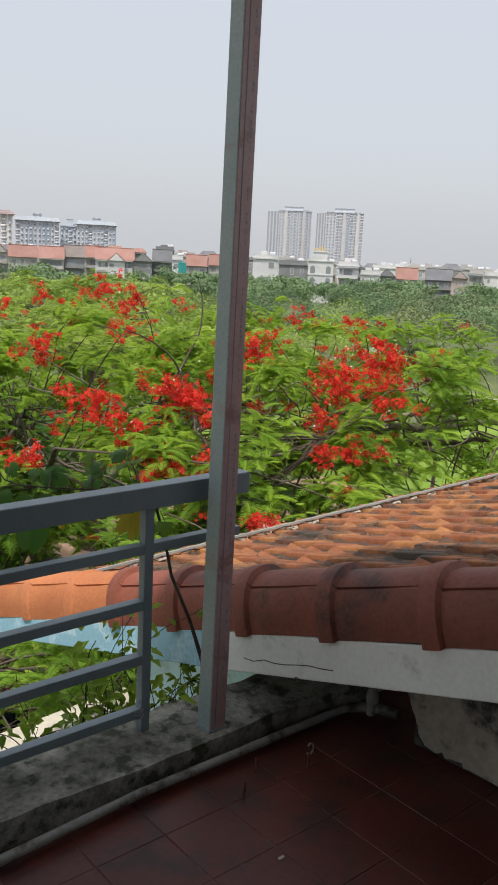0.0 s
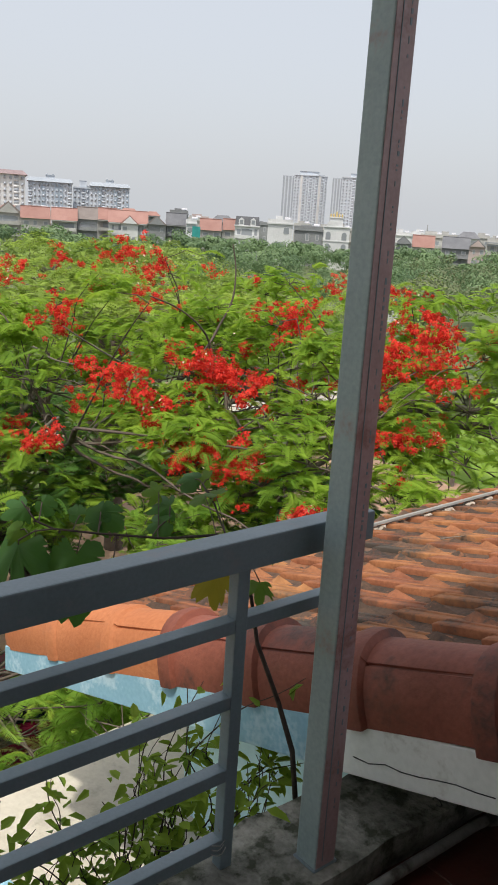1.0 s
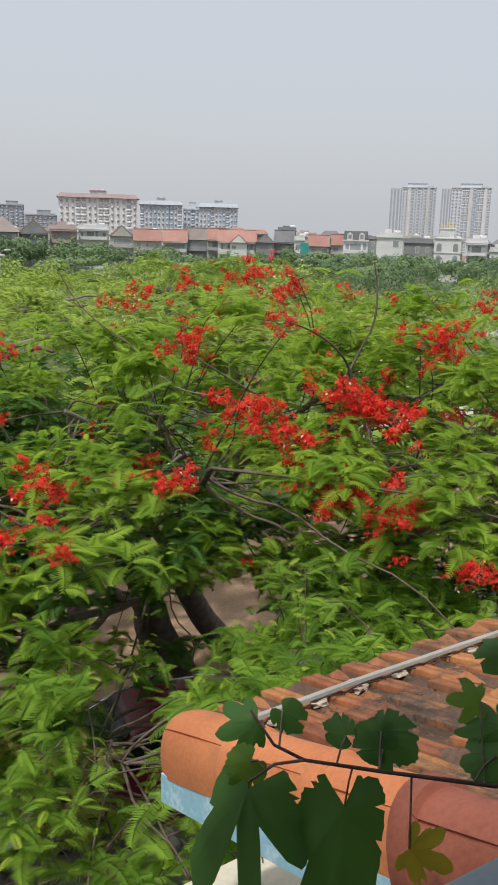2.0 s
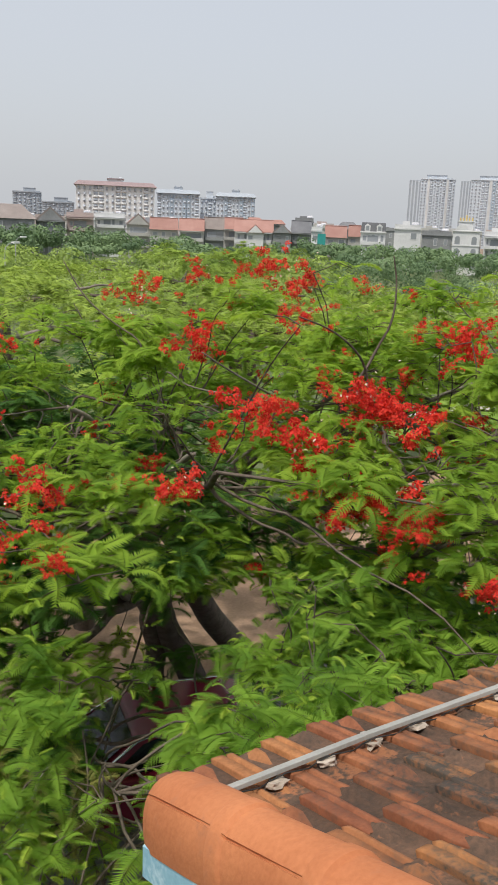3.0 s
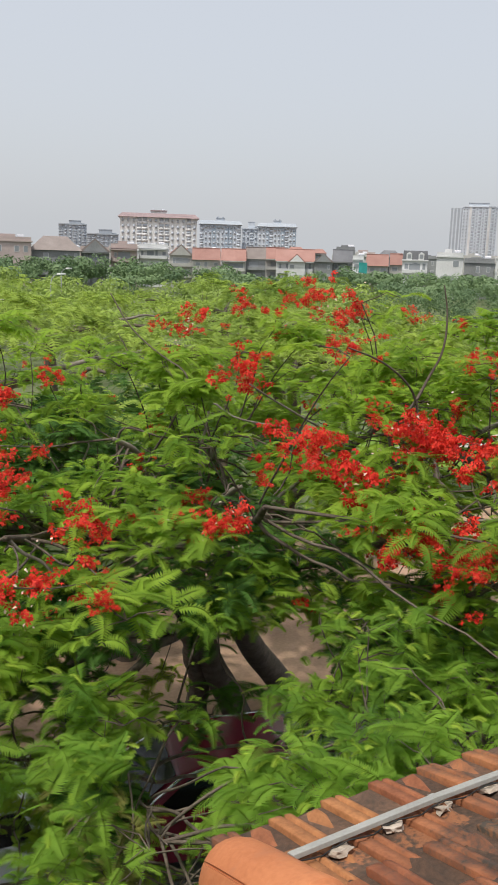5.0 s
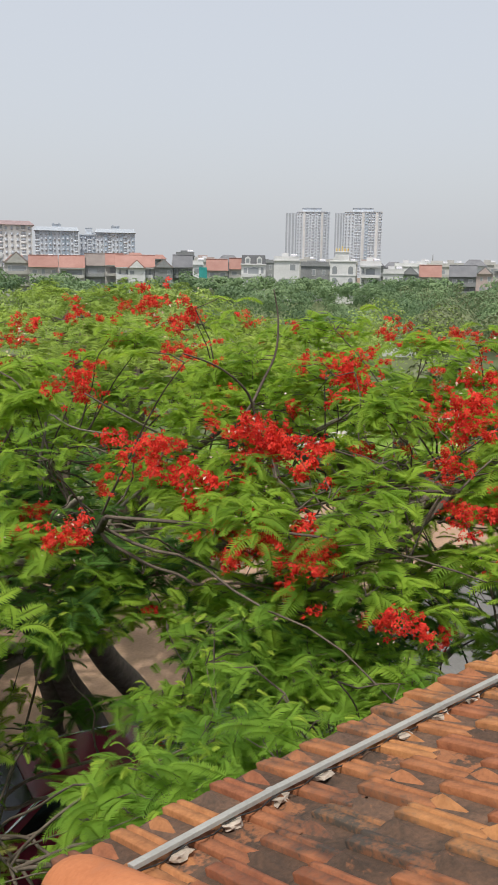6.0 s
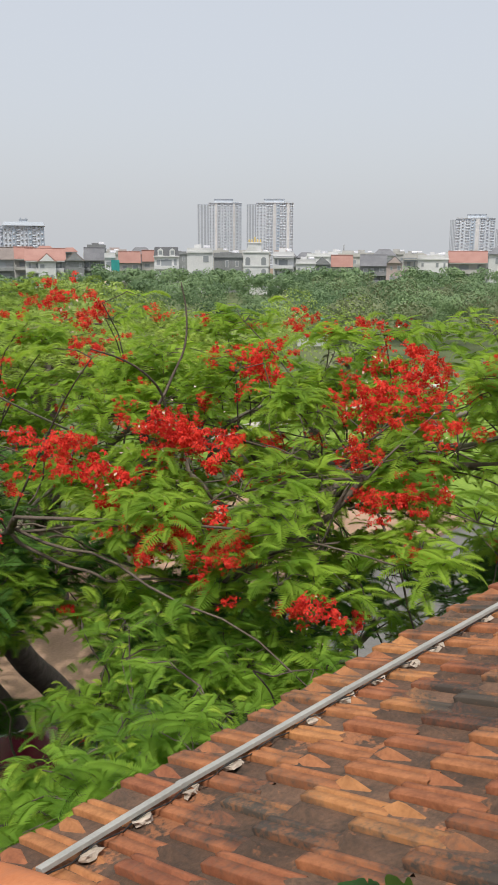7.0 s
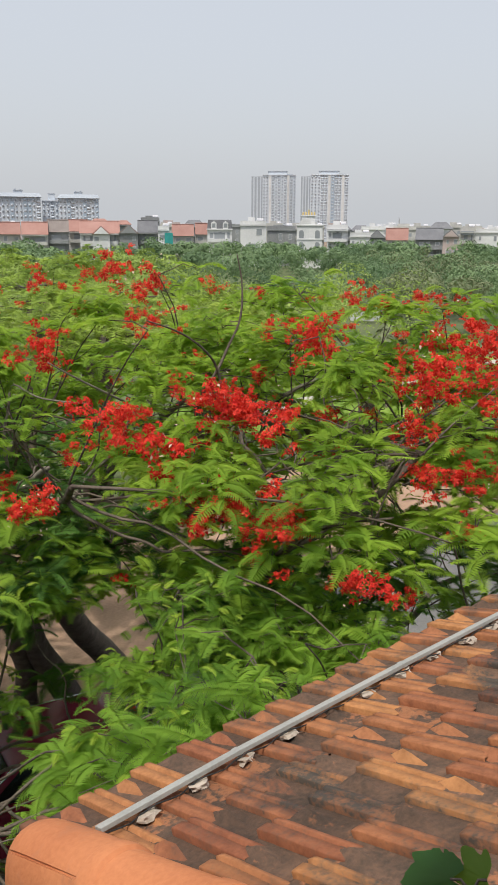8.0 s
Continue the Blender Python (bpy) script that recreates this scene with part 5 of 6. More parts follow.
W, G, C, P, RR, RG, RB = M_HOUSE_WHITE, M_HOUSE_GREY, M_HOUSE_CREAM, M_HOUSE_PINK, M_ROOF_RED, M_ROOF_GREY, M_ROOF_BROWN
for _a0, _a1, _d, _el, _kind, _wall, _rm, _lab, _fl, _co, _ex in (
        (10.0, 12.4, 215, 0.70, "flat", C, RG, "cream flat-roofed town house with a roof garden", 3, 4, None),
        (12.4, 14.6, 218, 0.30, "hip", P, RB, "faded pink town house with a grey-brown hipped roof", 3, 4, None),
        (14.6, 15.6, 212, 0.15, "gable", W, RB, "small white gabled town house", 3, 2, None),
        (15.7, 18.6, 222, 0.50, "flat", P, RG, "faded pink flat-roofed town house with balconies", 3, 5, None),
        (18.6, 21.6, 228, 0.05, "hip", G, RB, "grey town house with a wide grey-brown roof", 3, 5, None),
        (21.7, 23.5, 232, 0.05, "gable", G, RB, "grey town house with a dark gabled roof", 3, 3, None),
        (23.6, 25.3, 236, 0.30, "flat", P, RG, "faded pink town house with a flat roof", 3, 3, None),
        (25.4, 27.3, 240, 0.35, "flat", W, RG, "white town house with a railed roof terrace", 4, 4, None),
        (27.4, 28.9, 238, 0.0, "gable", C, RB, "cream town house with a pale pitched roof", 3, 2, None),
        (28.9, 30.7, 235, -0.25, "ridge", C, RR, "cream house with an orange-red pitched roof", 3, 3, None),
        (30.8, 32.4, 228, -0.25, "ridge", C, RR, "pale house with a wide orange-red roof", 3, 3, None),
        (32.4, 33.7, 230, -0.10, "ridge", G, RB, "grey house with a faded brown pitched roof", 3, 2, None),
        (33.7, 34.9, 238, -0.05, "ridge", C, RR, "pale house with a high orange-red roof", 3, 2, None),
        (34.4, 36.9, 225, -0.16, "ridge", W, RR, "white house with a long orange-red roof", 3, 5, None),
        (35.2, 36.3, 220, -0.20, "gable", W, RR, "white gabled wing with an orange-red roof", 3, 2, None),
        (36.9, 38.1, 224, -0.15, "gable", G, RB, "unfinished grey house with a brown gabled roof", 3, 2, None),
        (38.1, 39.4, 228, -0.10, "ridge", G, RG, "grey cement house with a grey pitched roof", 3, 3, None),
        (38.3, 39.5, 242, 0.55, "flat", G, RG, "unfinished grey cement house with a cluttered flat roof", 4, 3, None),
        (39.4, 40.1, 224, 0.00, "flat", W, RG, "narrow white house beside a netted site", 3, 1, "net"),
        (40.3, 41.7, 240, -0.30, "ridge", C, RR, "small house with an orange-red roof", 3, 2, None),
        (41.8, 42.6, 246, -0.20, "ridge", C, RR, "narrow house with an orange-red roof", 3, 1, None),
        (42.6, 44.2, 222, 0.12, "mansard", W, RG, "white house with a grey mansard roof and two dormers", 3, 3, None),
        (44.75, 46.4, 220, 0.35, "flat", W, RG, "white flat-roofed house with broad balconies", 3, 2, None),
        (46.5, 48.35, 228, 0.05, "flat", G, RG, "grey cement town house with a flat roof", 3, 3, None),
        (50.4, 51.75, 236, 0.15, "flat", W, RG, "low white house behind the trees", 3, 3, None),
        (51.9, 53.2, 225, -0.35, "flat", W, RG, "low pale house half hidden by trees", 2, 3, None),
        (53.1, 54.15, 231, -0.35, "gable", G, RG, "white house with a grey gabled roof", 3, 2, None),
        (54.2, 55.6, 233, -0.50, "ridge", C, RR, "cream house with a pink-red pitched roof", 3, 3, None),
        (56.1, 57.8, 242, -0.45, "ridge", G, RG, "grey house with a long grey roof", 3, 3, None),
        (57.8, 58.8, 228, -0.25, "gable", P, RG, "faded pink gabled house", 3, 2, None),
        (58.85, 59.75, 236, 0.05, "flat", C, RG, "cream town house with a dark sign board", 3, 2, "sign"),
        (59.8, 61.7, 239, -0.05, "flat", W, RG, "white house with a row of windows", 3, 4, None),
        (61.7, 64.1, 242, -0.20, "ridge", C, RR, "house with a wide pink-red roof", 3, 3, None),
        (64.2, 66.0, 225, 0.3, "hip", W, RG, "white villa with a grey domed roof", 3, 2, None),
        (66.3, 70.0, 240, 0.2, "flat", W, RG, "white flat-roofed town house", 3, 4, None)):
    house(*skyline(_a0, _a1, _d, _el + 0.08), _kind, _wall, _rm, _lab, _fl, _co, _ex)

# more roofs farther back
_rng = random.Random(21)
for _i in range(60):
    _a = 10 + _i * 1.0 + _rng.uniform(-0.5, 0.5)
    _w = _rng.uniform(0.8, 1.5)
    house(*skyline(_a, _a + _w, _rng.uniform(290, 360), _rng.uniform(0.05, 0.46)), _rng.choice(("flat", "flat", "flat", "hip")), _rng.choice((W, C, C, G, G, P)),
          _rng.choice((RR, RG, RG)), "pale town house farther back in the town", 3, 2, None, _i)

# church-like white house with arched windows and a gilt crown
_x, _y = from_viewpoint(49.27, 215)
villa = thing("white_villa", _x, _y, GZ, "tall white villa with arched windows and a gilt roof crown", "house", turn=-49.3)
part("wall", box(-3.15, 3.15, 0, 7, 0, 10.4, 0.05), W, villa)
part("upper_wall", box(-1.95, 1.35, 0.8, 5, 10.4, 12.6, 0.05), W, villa)
part("cornice", box(-3.35, 3.35, -0.25, 7.2, 10.2, 10.55, 0.05), W, villa)
part("pediment", prism([(-2.6 + 1.5 * (1 - math.cos(a)), 10.55 + 1.3 * math.sin(a)) for a in np.linspace(math.pi, 0, 9)], -0.2, 0.3), W, villa)
part("upper_cornice", box(-2.15, 1.55, 0.6, 5.2, 12.45, 12.75, 0.05), W, villa)
for _k in (-1.7, -1.0, -0.3, 0.4, 1.1):
    part("gilt_spike", box(_k - 0.2, _k + 0.2, 1.6, 2.0, 12.75, 13.5 + (0.6 if _k == -0.3 else 0), 0.1), M_GOLD, villa, "gilt roof ornament")
for _z in (4.2, 7.0):
    part("string_course", box(-3.25, 3.25, -0.15, 0.0, _z - 0.12, _z + 0.12), W, villa)
for _cx in (-2.0, 1.9):
    for _z in (2.2, 5.4, 8.2):
        _ol = [(_cx - 0.6, _z - 0.9), (_cx + 0.6, _z - 0.9)] + [(_cx + 0.6 * math.cos(a), _z + 0.4 + 0.6 * math.sin(a)) for a in np.linspace(0, math.pi, 7)]
        part("arched_window", prism(_ol, -0.06, 0.02), M_PANE, villa, "dark arched window")


def grid_boxes(cells, y0, y1):
    out = []
    q = np.array(((0, 1, 3, 2), (4, 6, 7, 5), (0, 4, 5, 1), (2, 3, 7, 6), (0, 2, 6, 4), (1, 5, 7, 3)), np.int32)
    for x0, x1, z0, z1 in cells:
        out.append((np.array([(x, y, z) for y in (y0, y1) for x in (x0, x1) for z in (z0, z1)], float), q))
    return joined(out)


def tower(name, az0, az1, d, top_el, label, floors, bays, mat, side, group, lobe=0.0, roof_kind="flat", eave=None):
    """A high block that faces the terrace, built bay by bay: w wall with a small window, b balcony, p plain pier, s blue-grey pier."""
    az, d, width, top = skyline(az0, az1, d, top_el)
    x, y = from_viewpoint(az, d)
    t = thing(name, x, y, GZ, label, "apartment block", group, turn=-az)
    deep = width * 0.6
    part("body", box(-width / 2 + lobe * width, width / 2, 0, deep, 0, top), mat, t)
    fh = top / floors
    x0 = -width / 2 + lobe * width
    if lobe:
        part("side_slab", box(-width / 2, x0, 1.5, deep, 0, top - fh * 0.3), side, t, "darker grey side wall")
        for k in range(3):
            sx = -width / 2 + lobe * width * (0.16 + 0.30 * k)
            part("side_strip", box(sx, sx + lobe * width * 0.12, 1.2, 1.6, 0, top - fh * 0.4), mat, t, "pale vertical strip")
    cw = width * (1 - lobe) / len(bays)
    panes, dark, slabs = [], [], []
    for c, kind in enumerate(bays):
        a = x0 + cw * c
        if kind == "s":
            part("blue_pier", box(a + cw * 0.08, a + cw * 0.92, -0.5, 0.2, 0, top - fh * 0.3), M_BLOCK_BLUE, t, "grey-blue pier")
        elif kind == "p":
            part("pier", box(a + cw * 0.15, a + cw * 0.85, -0.6, 0.2, 0, top), M_HOUSE_WHITE, t, "white vertical pier")
        for f in range(1, floors):
            z = fh * f
            if kind == "w":
                panes.append((a + cw * 0.32, a + cw * 0.68, z + fh * 0.22, z + fh * 0.70))
            elif kind == "b":
                dark.append((a + cw * 0.12, a + cw * 0.88, z + fh * 0.40, z + fh * 0.92))
                slabs.append((a + cw * 0.04, a + cw * 0.96, z - fh * 0.04, z + fh * 0.34))
            elif kind == "s":
                panes.append((a + cw * 0.25, a + cw * 0.75, z + fh * 0.25, z + fh * 0.72))
    if panes:
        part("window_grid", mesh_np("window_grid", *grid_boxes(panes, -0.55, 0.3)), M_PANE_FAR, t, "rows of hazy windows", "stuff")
    # pane-coloured panels stand in for the shade inside the balconies
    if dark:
        part("balcony_opening", mesh_np("balcony_opening", *grid_boxes(dark, -0.06, 0.3)), M_PANE_FAR, t, "grey panels painted as shaded balcony openings", "stuff")
        part("balcony_rail", mesh_np("balcony_rail", *grid_boxes(slabs, -0.22, 0.2)), mat, t, "pale balcony fronts", "stuff")
    if roof_kind == "hip":
        bm = box(-width * 0.53, width * 0.53, -1.6, deep + 1.6, top, top + fh * 0.75)
        for v in bm.verts:
            if v.co.z > top + 0.1:
                v.co.x *= 0.90
                v.co.y = deep / 2 + (v.co.y - deep / 2) * 0.5
        part("roof", bm, eave or side, t)
        part("roof_house", box(-width * 0.10, width * 0.10, deep * 0.3, deep * 0.7, top, top + fh * 1.15), mat, t)
        part("roof_house_cap", box(-width * 0.11, width * 0.11, deep * 0.28, deep * 0.72, top + fh * 1.15, top + fh * 1.3), eave or side, t)
        for k in (-0.07, 0.06):
            part("water_tank", box(width * (k - 0.02), width * (k + 0.02), deep * 0.4, deep * 0.6, top + fh * 1.15, top + fh * 1.55, 0.3, 2), side, t)
    else:
        part("roof", box(-width * 0.50 + lobe * width, width * 0.505, -0.8, deep * 1.02, top, top + 0.8), mat, t)
        part("roof_house", box(-width * 0.12, width * 0.30, deep * 0.1, deep * 0.7, top + 0.8, top + fh * 1.25), mat, t)
        part("roof_line", box(-width * 0.13, width * 0.31, deep * 0.08, deep * 0.72, top + fh * 1.25, top + fh * 1.38), side, t)
        part("roof_block", box(width * 0.30, width * 0.44, deep * 0.2, deep * 0.6, top + 0.8, top + fh * 0.55), side, t)
    return t


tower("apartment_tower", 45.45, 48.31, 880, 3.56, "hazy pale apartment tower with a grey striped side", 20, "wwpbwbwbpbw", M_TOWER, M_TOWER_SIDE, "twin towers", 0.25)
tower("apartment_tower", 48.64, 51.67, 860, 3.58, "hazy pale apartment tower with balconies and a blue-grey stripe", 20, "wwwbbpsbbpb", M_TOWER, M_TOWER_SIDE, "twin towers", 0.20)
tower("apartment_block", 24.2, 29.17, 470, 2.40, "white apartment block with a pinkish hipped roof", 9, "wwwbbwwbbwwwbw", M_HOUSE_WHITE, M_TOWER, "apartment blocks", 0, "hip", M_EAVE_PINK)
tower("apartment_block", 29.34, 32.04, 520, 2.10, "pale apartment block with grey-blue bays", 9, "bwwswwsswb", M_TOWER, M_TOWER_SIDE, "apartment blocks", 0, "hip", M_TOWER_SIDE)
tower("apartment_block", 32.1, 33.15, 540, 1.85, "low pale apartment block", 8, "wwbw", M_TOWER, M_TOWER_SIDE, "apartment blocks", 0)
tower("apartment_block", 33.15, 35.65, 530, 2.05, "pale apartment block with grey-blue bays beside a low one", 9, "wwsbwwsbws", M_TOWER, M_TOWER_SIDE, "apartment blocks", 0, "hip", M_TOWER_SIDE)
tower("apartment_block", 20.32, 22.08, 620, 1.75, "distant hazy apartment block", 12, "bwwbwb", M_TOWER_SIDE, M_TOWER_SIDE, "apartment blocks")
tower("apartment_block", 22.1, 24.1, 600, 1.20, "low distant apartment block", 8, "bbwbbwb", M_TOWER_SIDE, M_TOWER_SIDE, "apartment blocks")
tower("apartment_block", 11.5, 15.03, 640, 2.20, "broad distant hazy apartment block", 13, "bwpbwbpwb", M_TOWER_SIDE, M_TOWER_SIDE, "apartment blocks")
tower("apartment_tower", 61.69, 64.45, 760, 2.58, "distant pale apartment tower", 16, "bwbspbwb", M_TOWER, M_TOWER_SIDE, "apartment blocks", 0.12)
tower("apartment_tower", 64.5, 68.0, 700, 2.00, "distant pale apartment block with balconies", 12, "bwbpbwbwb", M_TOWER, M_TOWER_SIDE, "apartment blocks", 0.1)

mast = thing("radio_mast", *from_viewpoint(55.0, 330), GZ, "thin dark mast over the roofs", "mast")
tube("pole", [(0, 0, 0), (0, 0, 10), (0, 0, 14.2)], [0.35, 0.3, 0.2], M_HOUSE_GREY, mast)

# small green-roofed pavilion in the park
pav = thing("park_pavilion", *from_viewpoint(53.5, 88), GZ, "small park pavilion with a dark teal roof", "pavilion", turn=-50)
part("wall", box(-2.2, 2.2, -1.5, 1.5, 0, 2.4), M_HOUSE_WHITE, pav)
part("roof", box(-2.6, 2.6, -1.9, 1.9, 2.4, 2.75, 0.05), M_NET, pav)
# lamps along the park path
for _az, _d, _z, _turn in ((20.41, 88, 0.0, 30), (19.73, 64, 0.0, 30), (15.2, 46, -1.0, 20), (14.25, 150, 0.5, 30), (11.61, 44, 0.0, 200)):
    lamp = thing("park_lamp", *from_viewpoint(_az, _d), GZ, "grey park lamp post with a white lamp on a curved arm", "lamp post", "lamps in the park", turn=_turn)
    _h = _z - GZ
    tube("pole", [(0, 0, 0), (0, 0, _h * 0.6), (0, 0, _h - 0.7)], [0.08, 0.06, 0.045], M_HOUSE_GREY, lamp)
    tube("arm", [(0, 0, _h - 0.7), (0.12, 0, _h - 0.3), (0.5, 0, _h - 0.06), (1.0, 0, _h)], [0.045, 0.04, 0.035, 0.03], M_HOUSE_GREY, lamp)
    part("lamp_head", box(0.85, 1.55, -0.14, 0.14, _h - 0.05, _h + 0.09, 0.04, 2), M_LAMP_WHITE, lamp, "white lamp head")

# ---------------------------------------------------------------- parked cars
def car(x, y, turn, paint, label):
    """A hatchback: body, cabin, glass, trims, wheels and lamps."""
    c = thing("parked_car", x, y, GZ + 0.02, label, "car", "cars parked in the street", turn=turn)
    low = prism([(-2.05, 0.30), (2.05, 0.30), (2.12, 0.55), (2.05, 0.80), (1.85, 0.95), (0.75, 1.02), (-1.9, 1.05), (-2.08, 0.95), (-2.14, 0.6)], -0.86, 0.86)
    bmesh.ops.bevel(low, geom=low.edges[:], offset=0.07, segments=3, profile=0.6, affect="EDGES")
    part("body", low, paint, c)
    cab = prism([(-1.95, 1.0), (0.95, 1.0), (0.25, 1.50), (-0.1, 1.585), (-1.35, 1.57), (-1.72, 1.44)], -0.76, 0.76)
    for v in cab.verts:
        v.co.y *= 1.0 - 0.16 * max(0, (v.co.z - 1.0) / 0.58)
    bmesh.ops.bevel(cab, geom=cab.edges[:], offset=0.06, segments=3, profile=0.6, affect="EDGES")
    part("cabin", cab, paint, c)
    ws = bmesh.new()
    vs = [ws.verts.new(p) for p in ((0.97, -0.66, 1.045), (0.97, 0.66, 1.045), (0.30, 0.57, 1.50), (0.30, -0.57, 1.50))]
    ws.faces.new(vs)
    bmesh.ops.solidify(ws, geom=ws.faces[:], thickness=0.02)
    part("windscreen", ws, M_CAR_GLASS, c)
    rw = bmesh.new()
    vs = [rw.verts.new(p) for p in ((-2.0, -0.62, 1.07), (-1.76, -0.55, 1.44), (-1.76, 0.55, 1.44), (-2.0, 0.62, 1.07))]
    rw.faces.new(vs)
    bmesh.ops.solidify(rw, geom=rw.faces[:], thickness=0.02)
    part("rear_window", rw, M_CAR_GLASS, c)
    for s in (-1, 1):
        for o in ([(-1.62, 1.07), (-0.62, 1.06), (-0.62, 1.49), (-1.42, 1.47)], [(-0.55, 1.06), (0.68, 1.05), (0.16, 1.44), (-0.10, 1.50), (-0.55, 1.50)]):
            g = bmesh.new()
            g.faces.new([g.verts.new((px, s * (0.772 - 0.17 * (pz - 1.0) / 0.58 * 0.76), pz)) for px, pz in o])
            bmesh.ops.solidify(g, geom=g.faces[:], thickness=0.015 * s)
            part("side_window", g, M_CAR_GLASS, c)
        tube("window_trim", [(-1.85, s * 0.775, 1.07), (-1.40, s * 0.655, 1.53), (-0.1, s * 0.655, 1.575), (0.25, s * 0.665, 1.49), (0.95, s * 0.775, 1.03)], 0.022, M_CHROME, c, "bright trim")
        part("mirror", box(0.55, 0.72, s * 0.93 - 0.09, s * 0.93 + 0.09, 1.0, 1.14, 0.03, 2), paint, c)
        part("headlight", box(1.90, 2.09, s * 0.62 - 0.18, s * 0.62 + 0.18, 0.66, 0.82, 0.04, 2), M_CHROME, c)
        part("tail_light", box(-2.12, -1.98, s * 0.70 - 0.13, s * 0.70 + 0.13, 0.75, 1.0, 0.03, 2), M_LAMP_RED, c)
        for wx in (-1.28, 1.30):
            wb = bmesh.new()
            bmesh.ops.create_cone(wb, cap_ends=True, segments=28, radius1=0.32, radius2=0.32, depth=0.21)
            bmesh.ops.bevel(wb, geom=wb.edges[:], offset=0.03, segments=2, affect="EDGES")
            w = part("wheel", wb, M_TYRE, c, "black tyre", m=pose(wx, s * 0.80, 0.30, 90, 0, 0))
            rb = bmesh.new()
            bmesh.ops.create_cone(rb, cap_ends=True, segments=24, radius1=0.21, radius2=0.19, depth=0.23)
            part("rim", rb, M_CHROME, w)
    return c


car(6.96, 12.55, 165, M_CAR_RED, "maroon hatchback parked under the trees")
car(3.16, 13.3, 170, M_CAR_SILVER, "silver car parked under the trees")

# ---------------------------------------------------------------- plants at the railing
def leaf_blade(length, width):
    return (np.array(((0, 0, 0), (length * 0.28, width * 0.5, 0.008), (length * 0.7, width * 0.34, 0.002), (length, 0, -0.012),
                      (length * 0.7, -width * 0.34, 0.002), (length * 0.28, -width * 0.5, 0.008)), float),
            np.array(((0, 1, 2, 3), (0, 3, 4, 5)), np.int32))


def vine(name, label, base, spread, height, stems, leaves, seed, size, material, lean=(0, 0)):
    rng = np.random.default_rng(seed)
    v = thing(name, *base, label, "plant")
    lines, spots, yaw = [], [], []
    for i in range(stems):
        a = np.array((rng.uniform(-1, 1) * spread[0] * 0.4, rng.uniform(-1, 1) * spread[1] * 0.4, 0))
        b = np.array((rng.uniform(-1, 1) * spread[0] + lean[0], rng.uniform(-1, 1) * spread[1] + lean[1], height * rng.uniform(0.5, 1.0)))
        l = bent(a, b, 0.1, rng, 10, 0.045)
        e = eased(l)
        lines.append(tube_arrays(e, np.linspace(0.0042, 0.0012, len(e)), 5))
        for _ in range(3):
            k = rng.integers(3, 9)
            w = eased(bent(l[k], l[k] + rng.normal(0, 1, 3) * (0.16, 0.10, 0.12) + (0, 0, 0.05), 0.03, rng, 5, 0.012))
            lines.append(tube_arrays(w, np.linspace(0.0022, 0.0009, len(w)), 4))
            for p in w[::3]:
                spots.append(p + rng.normal(0, 0.012, 3))
                yaw.append(rng.uniform(0, 6.3))
        for _ in range(leaves // stems):
            k = rng.uniform(0.15, 1.0) * 9
            p = l[int(k)] + (l[min(9, int(k) + 1)] - l[int(k)]) * (k % 1)
            spots.append(p + rng.normal(0, 0.05, 3))
            yaw.append(rng.uniform(0, 6.3))
    n = len(spots)
    part("stem_mass", mesh_np("stem_mass", *joined(lines), True), M_STEM, v, "thin dark stems", "stuff")
    q = scatter([leaf_blade(0.075, 0.034), leaf_blade(0.055, 0.03)], np.array(spots), turns(np.array(yaw), rng.normal(0.25, 0.4, n), rng.normal(0, 0.4, n)), size * rng.uniform(0.6, 1.2, n), rng)
    part("leaf_mass", mesh_np("leaf_mass", *q), material, v, "", "stuff")
    return v


vine("climbing_vine", "yellow-green leafy vine climbing at the foot of the post", (2.30, 2.97, -1.10), (0.36, 0.18), 1.45, 22, 900, 1, 0.78, M_VINE, (0.0, 0.0))
vine("climbing_vine", "yellow-green bushy vine below the railing", (1.95, 3.05, -1.15), (0.45, 0.25), 1.50, 24, 1300, 2, 0.85, M_VINE)
vine("leafy_shrub", "yellow-green shrub below the terrace", (0.6, 3.5, -3.2), (1.2, 0.7), 2.6, 30, 1800, 3, 1.8, M_VINE)

def lobed_leaf(seed, size, lobes):
    """A broad leaf with ragged finger lobes, its stalk at the origin and its tip along x."""
    rng = random.Random(seed)
    rim = []
    angs, lens = [p[0] for p in lobes], [p[1] for p in lobes]
    whole = len(lobes) > 8
    reach = 0 if whole else 26
    ang, k = angs[0] - reach, 0
    while ang < angs[-1] + reach:
        if whole:
            r = float(np.interp(ang, angs, lens))
        else:
            mean = float(np.interp(ang, angs, lens))
            r = max(0.52 * mean, max(l * (1 - 0.46 * (abs(ang - c) / 24) ** 1.5) for c, l in lobes))
        r *= 1.0 + rng.uniform(-0.035, 0.03)
        if rng.random() < 0.09:
            r *= rng.uniform(0.70, 0.9)
        rim.append((ang, r))
        ang += rng.uniform(3.0, 6.5)
        k += 1
    bm = bmesh.new()
    hub = bm.verts.new((0, 0, 0))
    bend, fold = rng.uniform(0.25, 0.55), rng.uniform(-0.7, -0.25)

    def ring(share):
        out = []
        for ang, r in rim:
            x, y = r * share * math.cos(radians(ang)), r * share * math.sin(radians(ang))
            out.append(bm.verts.new((x * size, y * size, (-bend * (x * x + y * y) + fold * abs(y) * 0.6 + 0.03 * math.sin(9 * x + 7 * y)) * size)))
        return out
    r1, r2 = ring(0.55), ring(1.0)
    for i in range(len(rim) - 1):
        bm.faces.new((hub, r1[i], r1[i + 1]))
        bm.faces.new((r1[i], r2[i], r2[i + 1], r1[i + 1]))
    for f in bm.faces:
        f.smooth = True
    return bm


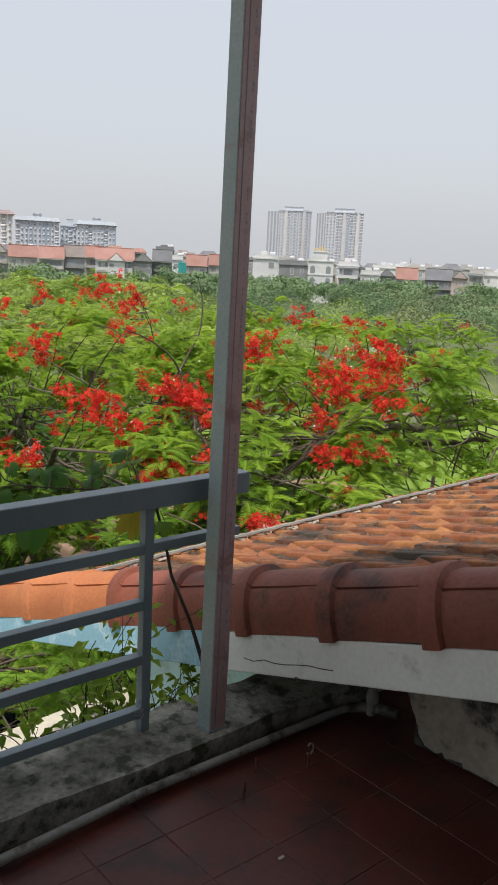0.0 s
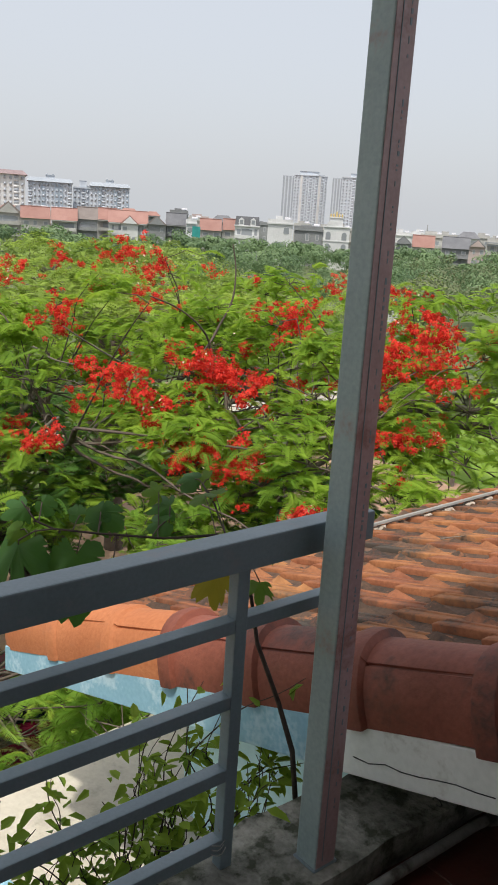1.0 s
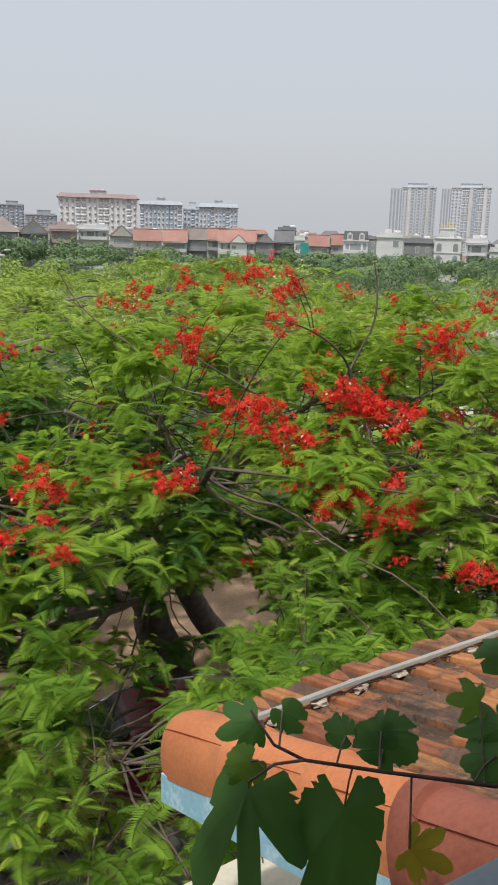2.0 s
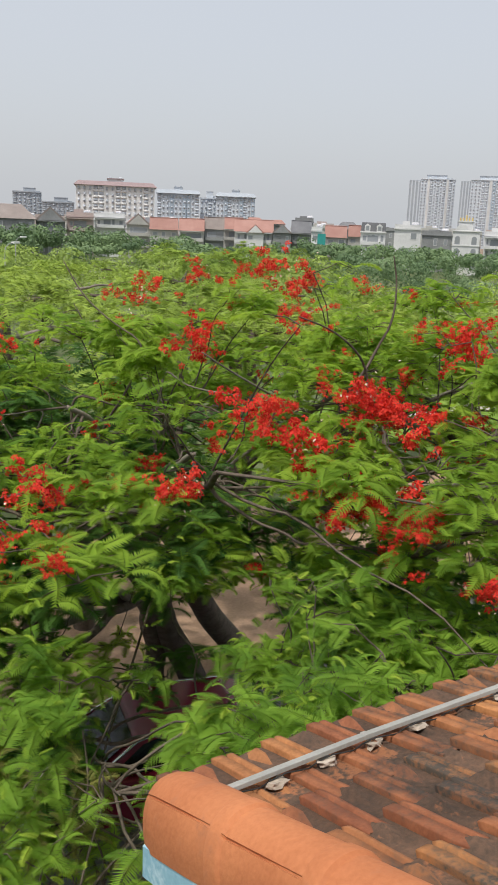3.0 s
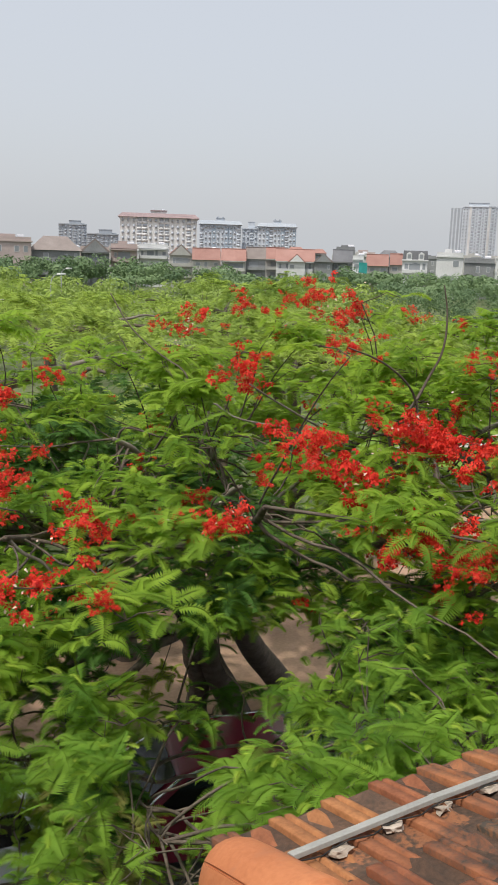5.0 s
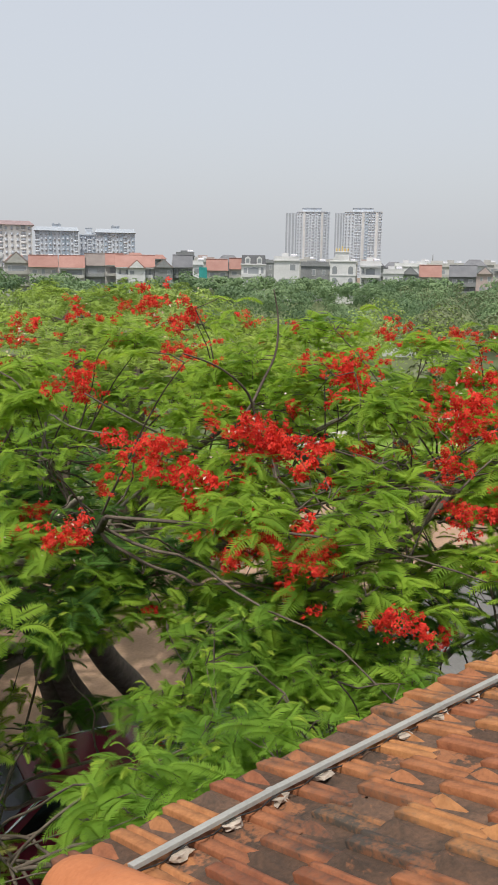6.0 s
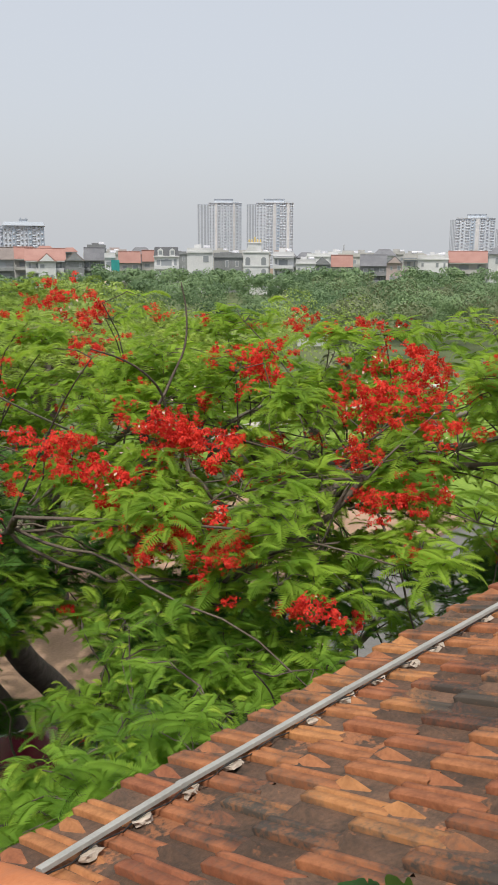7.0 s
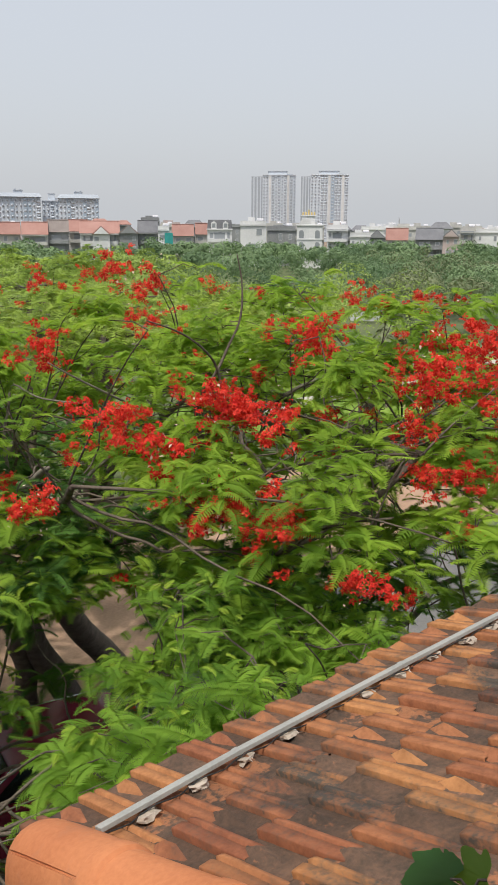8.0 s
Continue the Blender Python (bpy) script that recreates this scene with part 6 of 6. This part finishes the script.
FIVE = ((-95, 0.55), (-48, 0.85), (0, 1.0), (48, 0.85), (95, 0.55))
THREE = ((-82, 0.62), (-42, 0.92), (0, 1.0), (44, 0.90), (84, 0.55))
FINGERS = ((-125, 0.30), (-95, 0.36), (-70, 0.45), (-55, 0.60), (-43, 1.0), (-35, 1.18), (-28, 1.05), (-22, 0.60), (-15, 0.27), (-9, 0.60), (-4, 0.92), (3, 1.0), (9, 0.80),
           (14, 0.45), (21, 0.28), (30, 0.52), (38, 0.72), (46, 0.66), (58, 0.46), (90, 0.40), (125, 0.30))
SHIELD = ((-150, 0.30), (-118, 0.35), (-88, 0.36), (-62, 0.42), (-42, 0.52), (-22, 0.78), (-6, 1.0), (8, 0.96), (22, 0.80), (40, 0.56), (60, 0.48), (85, 0.42), (118, 0.42), (150, 0.26))
HEART = ((-150, 0.36), (-118, 0.50), (-88, 0.62), (-62, 0.72), (-42, 0.90), (-22, 0.84), (0, 1.0), (20, 0.83), (40, 0.86), (60, 0.70), (85, 0.60), (118, 0.48), (150, 0.34))
bough = thing("lobed_leaf_branch", 2.36, 2.82, 0.62, "thin branch with large dark lobed leaves hanging outside the railing", "branch")
_o = Vector((2.36, 2.82, 0.62))
_line = [Vector(p) for p in ((2.54, 2.80, -0.75), (2.53, 2.80, -0.30), (2.517, 2.80, -0.005), (2.485, 2.80, 0.17), (2.468, 2.85, 0.302), (2.37, 2.85, 0.508), (2.336, 2.85, 0.645), (2.27, 2.83, 0.80), (2.16, 2.80, 0.865), (2.04, 2.84, 0.87), (1.94, 2.95, 0.868), (1.87, 3.02, 0.872), (1.845, 3.055, 0.885), (1.83, 3.09, 0.925))]
tube("stem", [p - _o for p in _line], [0.009, 0.009, 0.0085, 0.008, 0.007, 0.006, 0.005, 0.0045, 0.0036, 0.0032, 0.0028, 0.0025, 0.0022, 0.0016], M_STEM, bough)
tube("twig", [Vector(p) - _o for p in ((1.87, 3.02, 0.872), (1.835, 3.04, 0.868), (1.80, 3.05, 0.85))], 0.0022, M_BARK, bough)
tube("twig", [Vector(p) - _o for p in ((2.20, 2.81, 0.85), (2.23, 2.89, 0.90), (2.26, 2.97, 0.925))], 0.0024, M_STEM, bough)
_rng = random.Random(8)
for _i, (_on, _base, _tip, _s, _kind, _mat) in enumerate((
        ((1.80, 3.05, 0.85), (1.80, 3.05, 0.84), (1.735, 2.99, 0.70), 0.195, FINGERS, 0),
        ((1.915, 2.975, 0.868), (1.895, 2.965, 0.825), (1.85, 2.90, 0.70), 0.185, SHIELD, 0),
        ((1.84, 3.07, 0.905), (1.835, 3.08, 0.91), (1.74, 3.13, 0.88), 0.085, THREE, 0),
        ((1.82, 3.045, 0.865), (1.81, 3.06, 0.87), (1.73, 3.09, 0.80), 0.065, HEART, 2),
        ((1.85, 3.05, 0.882), (1.87, 3.07, 0.92), (1.885, 3.03, 0.885), 0.055, HEART, 0),
        ((1.90, 2.99, 0.87), (1.925, 3.0, 0.90), (1.905, 3.03, 0.91), 0.05, HEART, 0),
        ((1.94, 2.95, 0.868), (1.955, 2.96, 0.89), (1.925, 3.01, 0.93), 0.065, HEART, 0),
        ((1.94, 2.95, 0.868), (1.96, 2.97, 0.91), (2.0, 2.89, 0.87), 0.085, HEART, 0),
        ((2.03, 2.85, 0.87), (2.06, 2.89, 0.96), (2.01, 2.95, 0.955), 0.065, FIVE, 2),
        ((2.05, 2.84, 0.87), (2.07, 2.86, 0.935), (2.0, 2.93, 0.92), 0.085, FIVE, 0),
        ((2.02, 2.86, 0.87), (2.05, 2.85, 0.905), (2.005, 2.895, 0.885), 0.07, HEART, 0),
        ((1.97, 2.92, 0.868), (1.93, 2.88, 0.80), (1.975, 2.81, 0.775), 0.085, FIVE, 1),
        ((2.16, 2.80, 0.865), (2.12, 2.75, 0.80), (2.10, 2.70, 0.68), 0.12, THREE, 1),
        ((2.25, 2.82, 0.82), (2.23, 2.72, 0.76), (2.18, 2.66, 0.72), 0.08, FIVE, 2),
        ((2.30, 2.82, 0.78), (2.34, 2.80, 0.80), (2.42, 2.80, 0.78), 0.09, FIVE, 2),
        ((2.16, 2.80, 0.865), (2.19, 2.88, 0.93), (2.20, 2.97, 0.93), 0.075, HEART, 2),
        ((2.20, 2.81, 0.85), (2.24, 2.90, 0.92), (2.27, 2.99, 0.925), 0.075, THREE, 2),
        ((2.26, 2.97, 0.925), (2.25, 2.99, 0.935), (2.19, 3.06, 0.925), 0.07, HEART, 0),
        ((2.26, 2.97, 0.925), (2.27, 2.96, 0.94), (2.245, 3.03, 0.925), 0.06, THREE, 2))):
    _base, _tip = Vector(_base), Vector(_tip)
    _x = (_tip - _base).normalized()
    _n = Vector((-0.55, -0.60, 0.58)) + Vector((_rng.uniform(-0.3, 0.3), _rng.uniform(-0.3, 0.3), _rng.uniform(-0.2, 0.2)))
    _z = (_n - _x * _n.dot(_x)).normalized()
    _y = _z.cross(_x)
    _m = Matrix.Translation(_base - _o) @ Matrix((_x, _y, _z)).transposed().to_4x4()
    part("leaf", lobed_leaf(_i, _s * (0.84 if _i < 2 else 0.72), _kind), (M_BIG_LEAF, M_BIG_LEAF_YELLOW, M_BIG_LEAF_PALE)[_mat], bough, ("", "yellowing leaf", "pale green leaf")[_mat], m=_m)
    _on = Vector(_on)
    tube("stalk", [_on - _o, _on.lerp(_base, 0.5) - _o + Vector((0.003, 0.003, 0.004)), _base - _o], 0.0016, M_BARK, bough, sides=4)
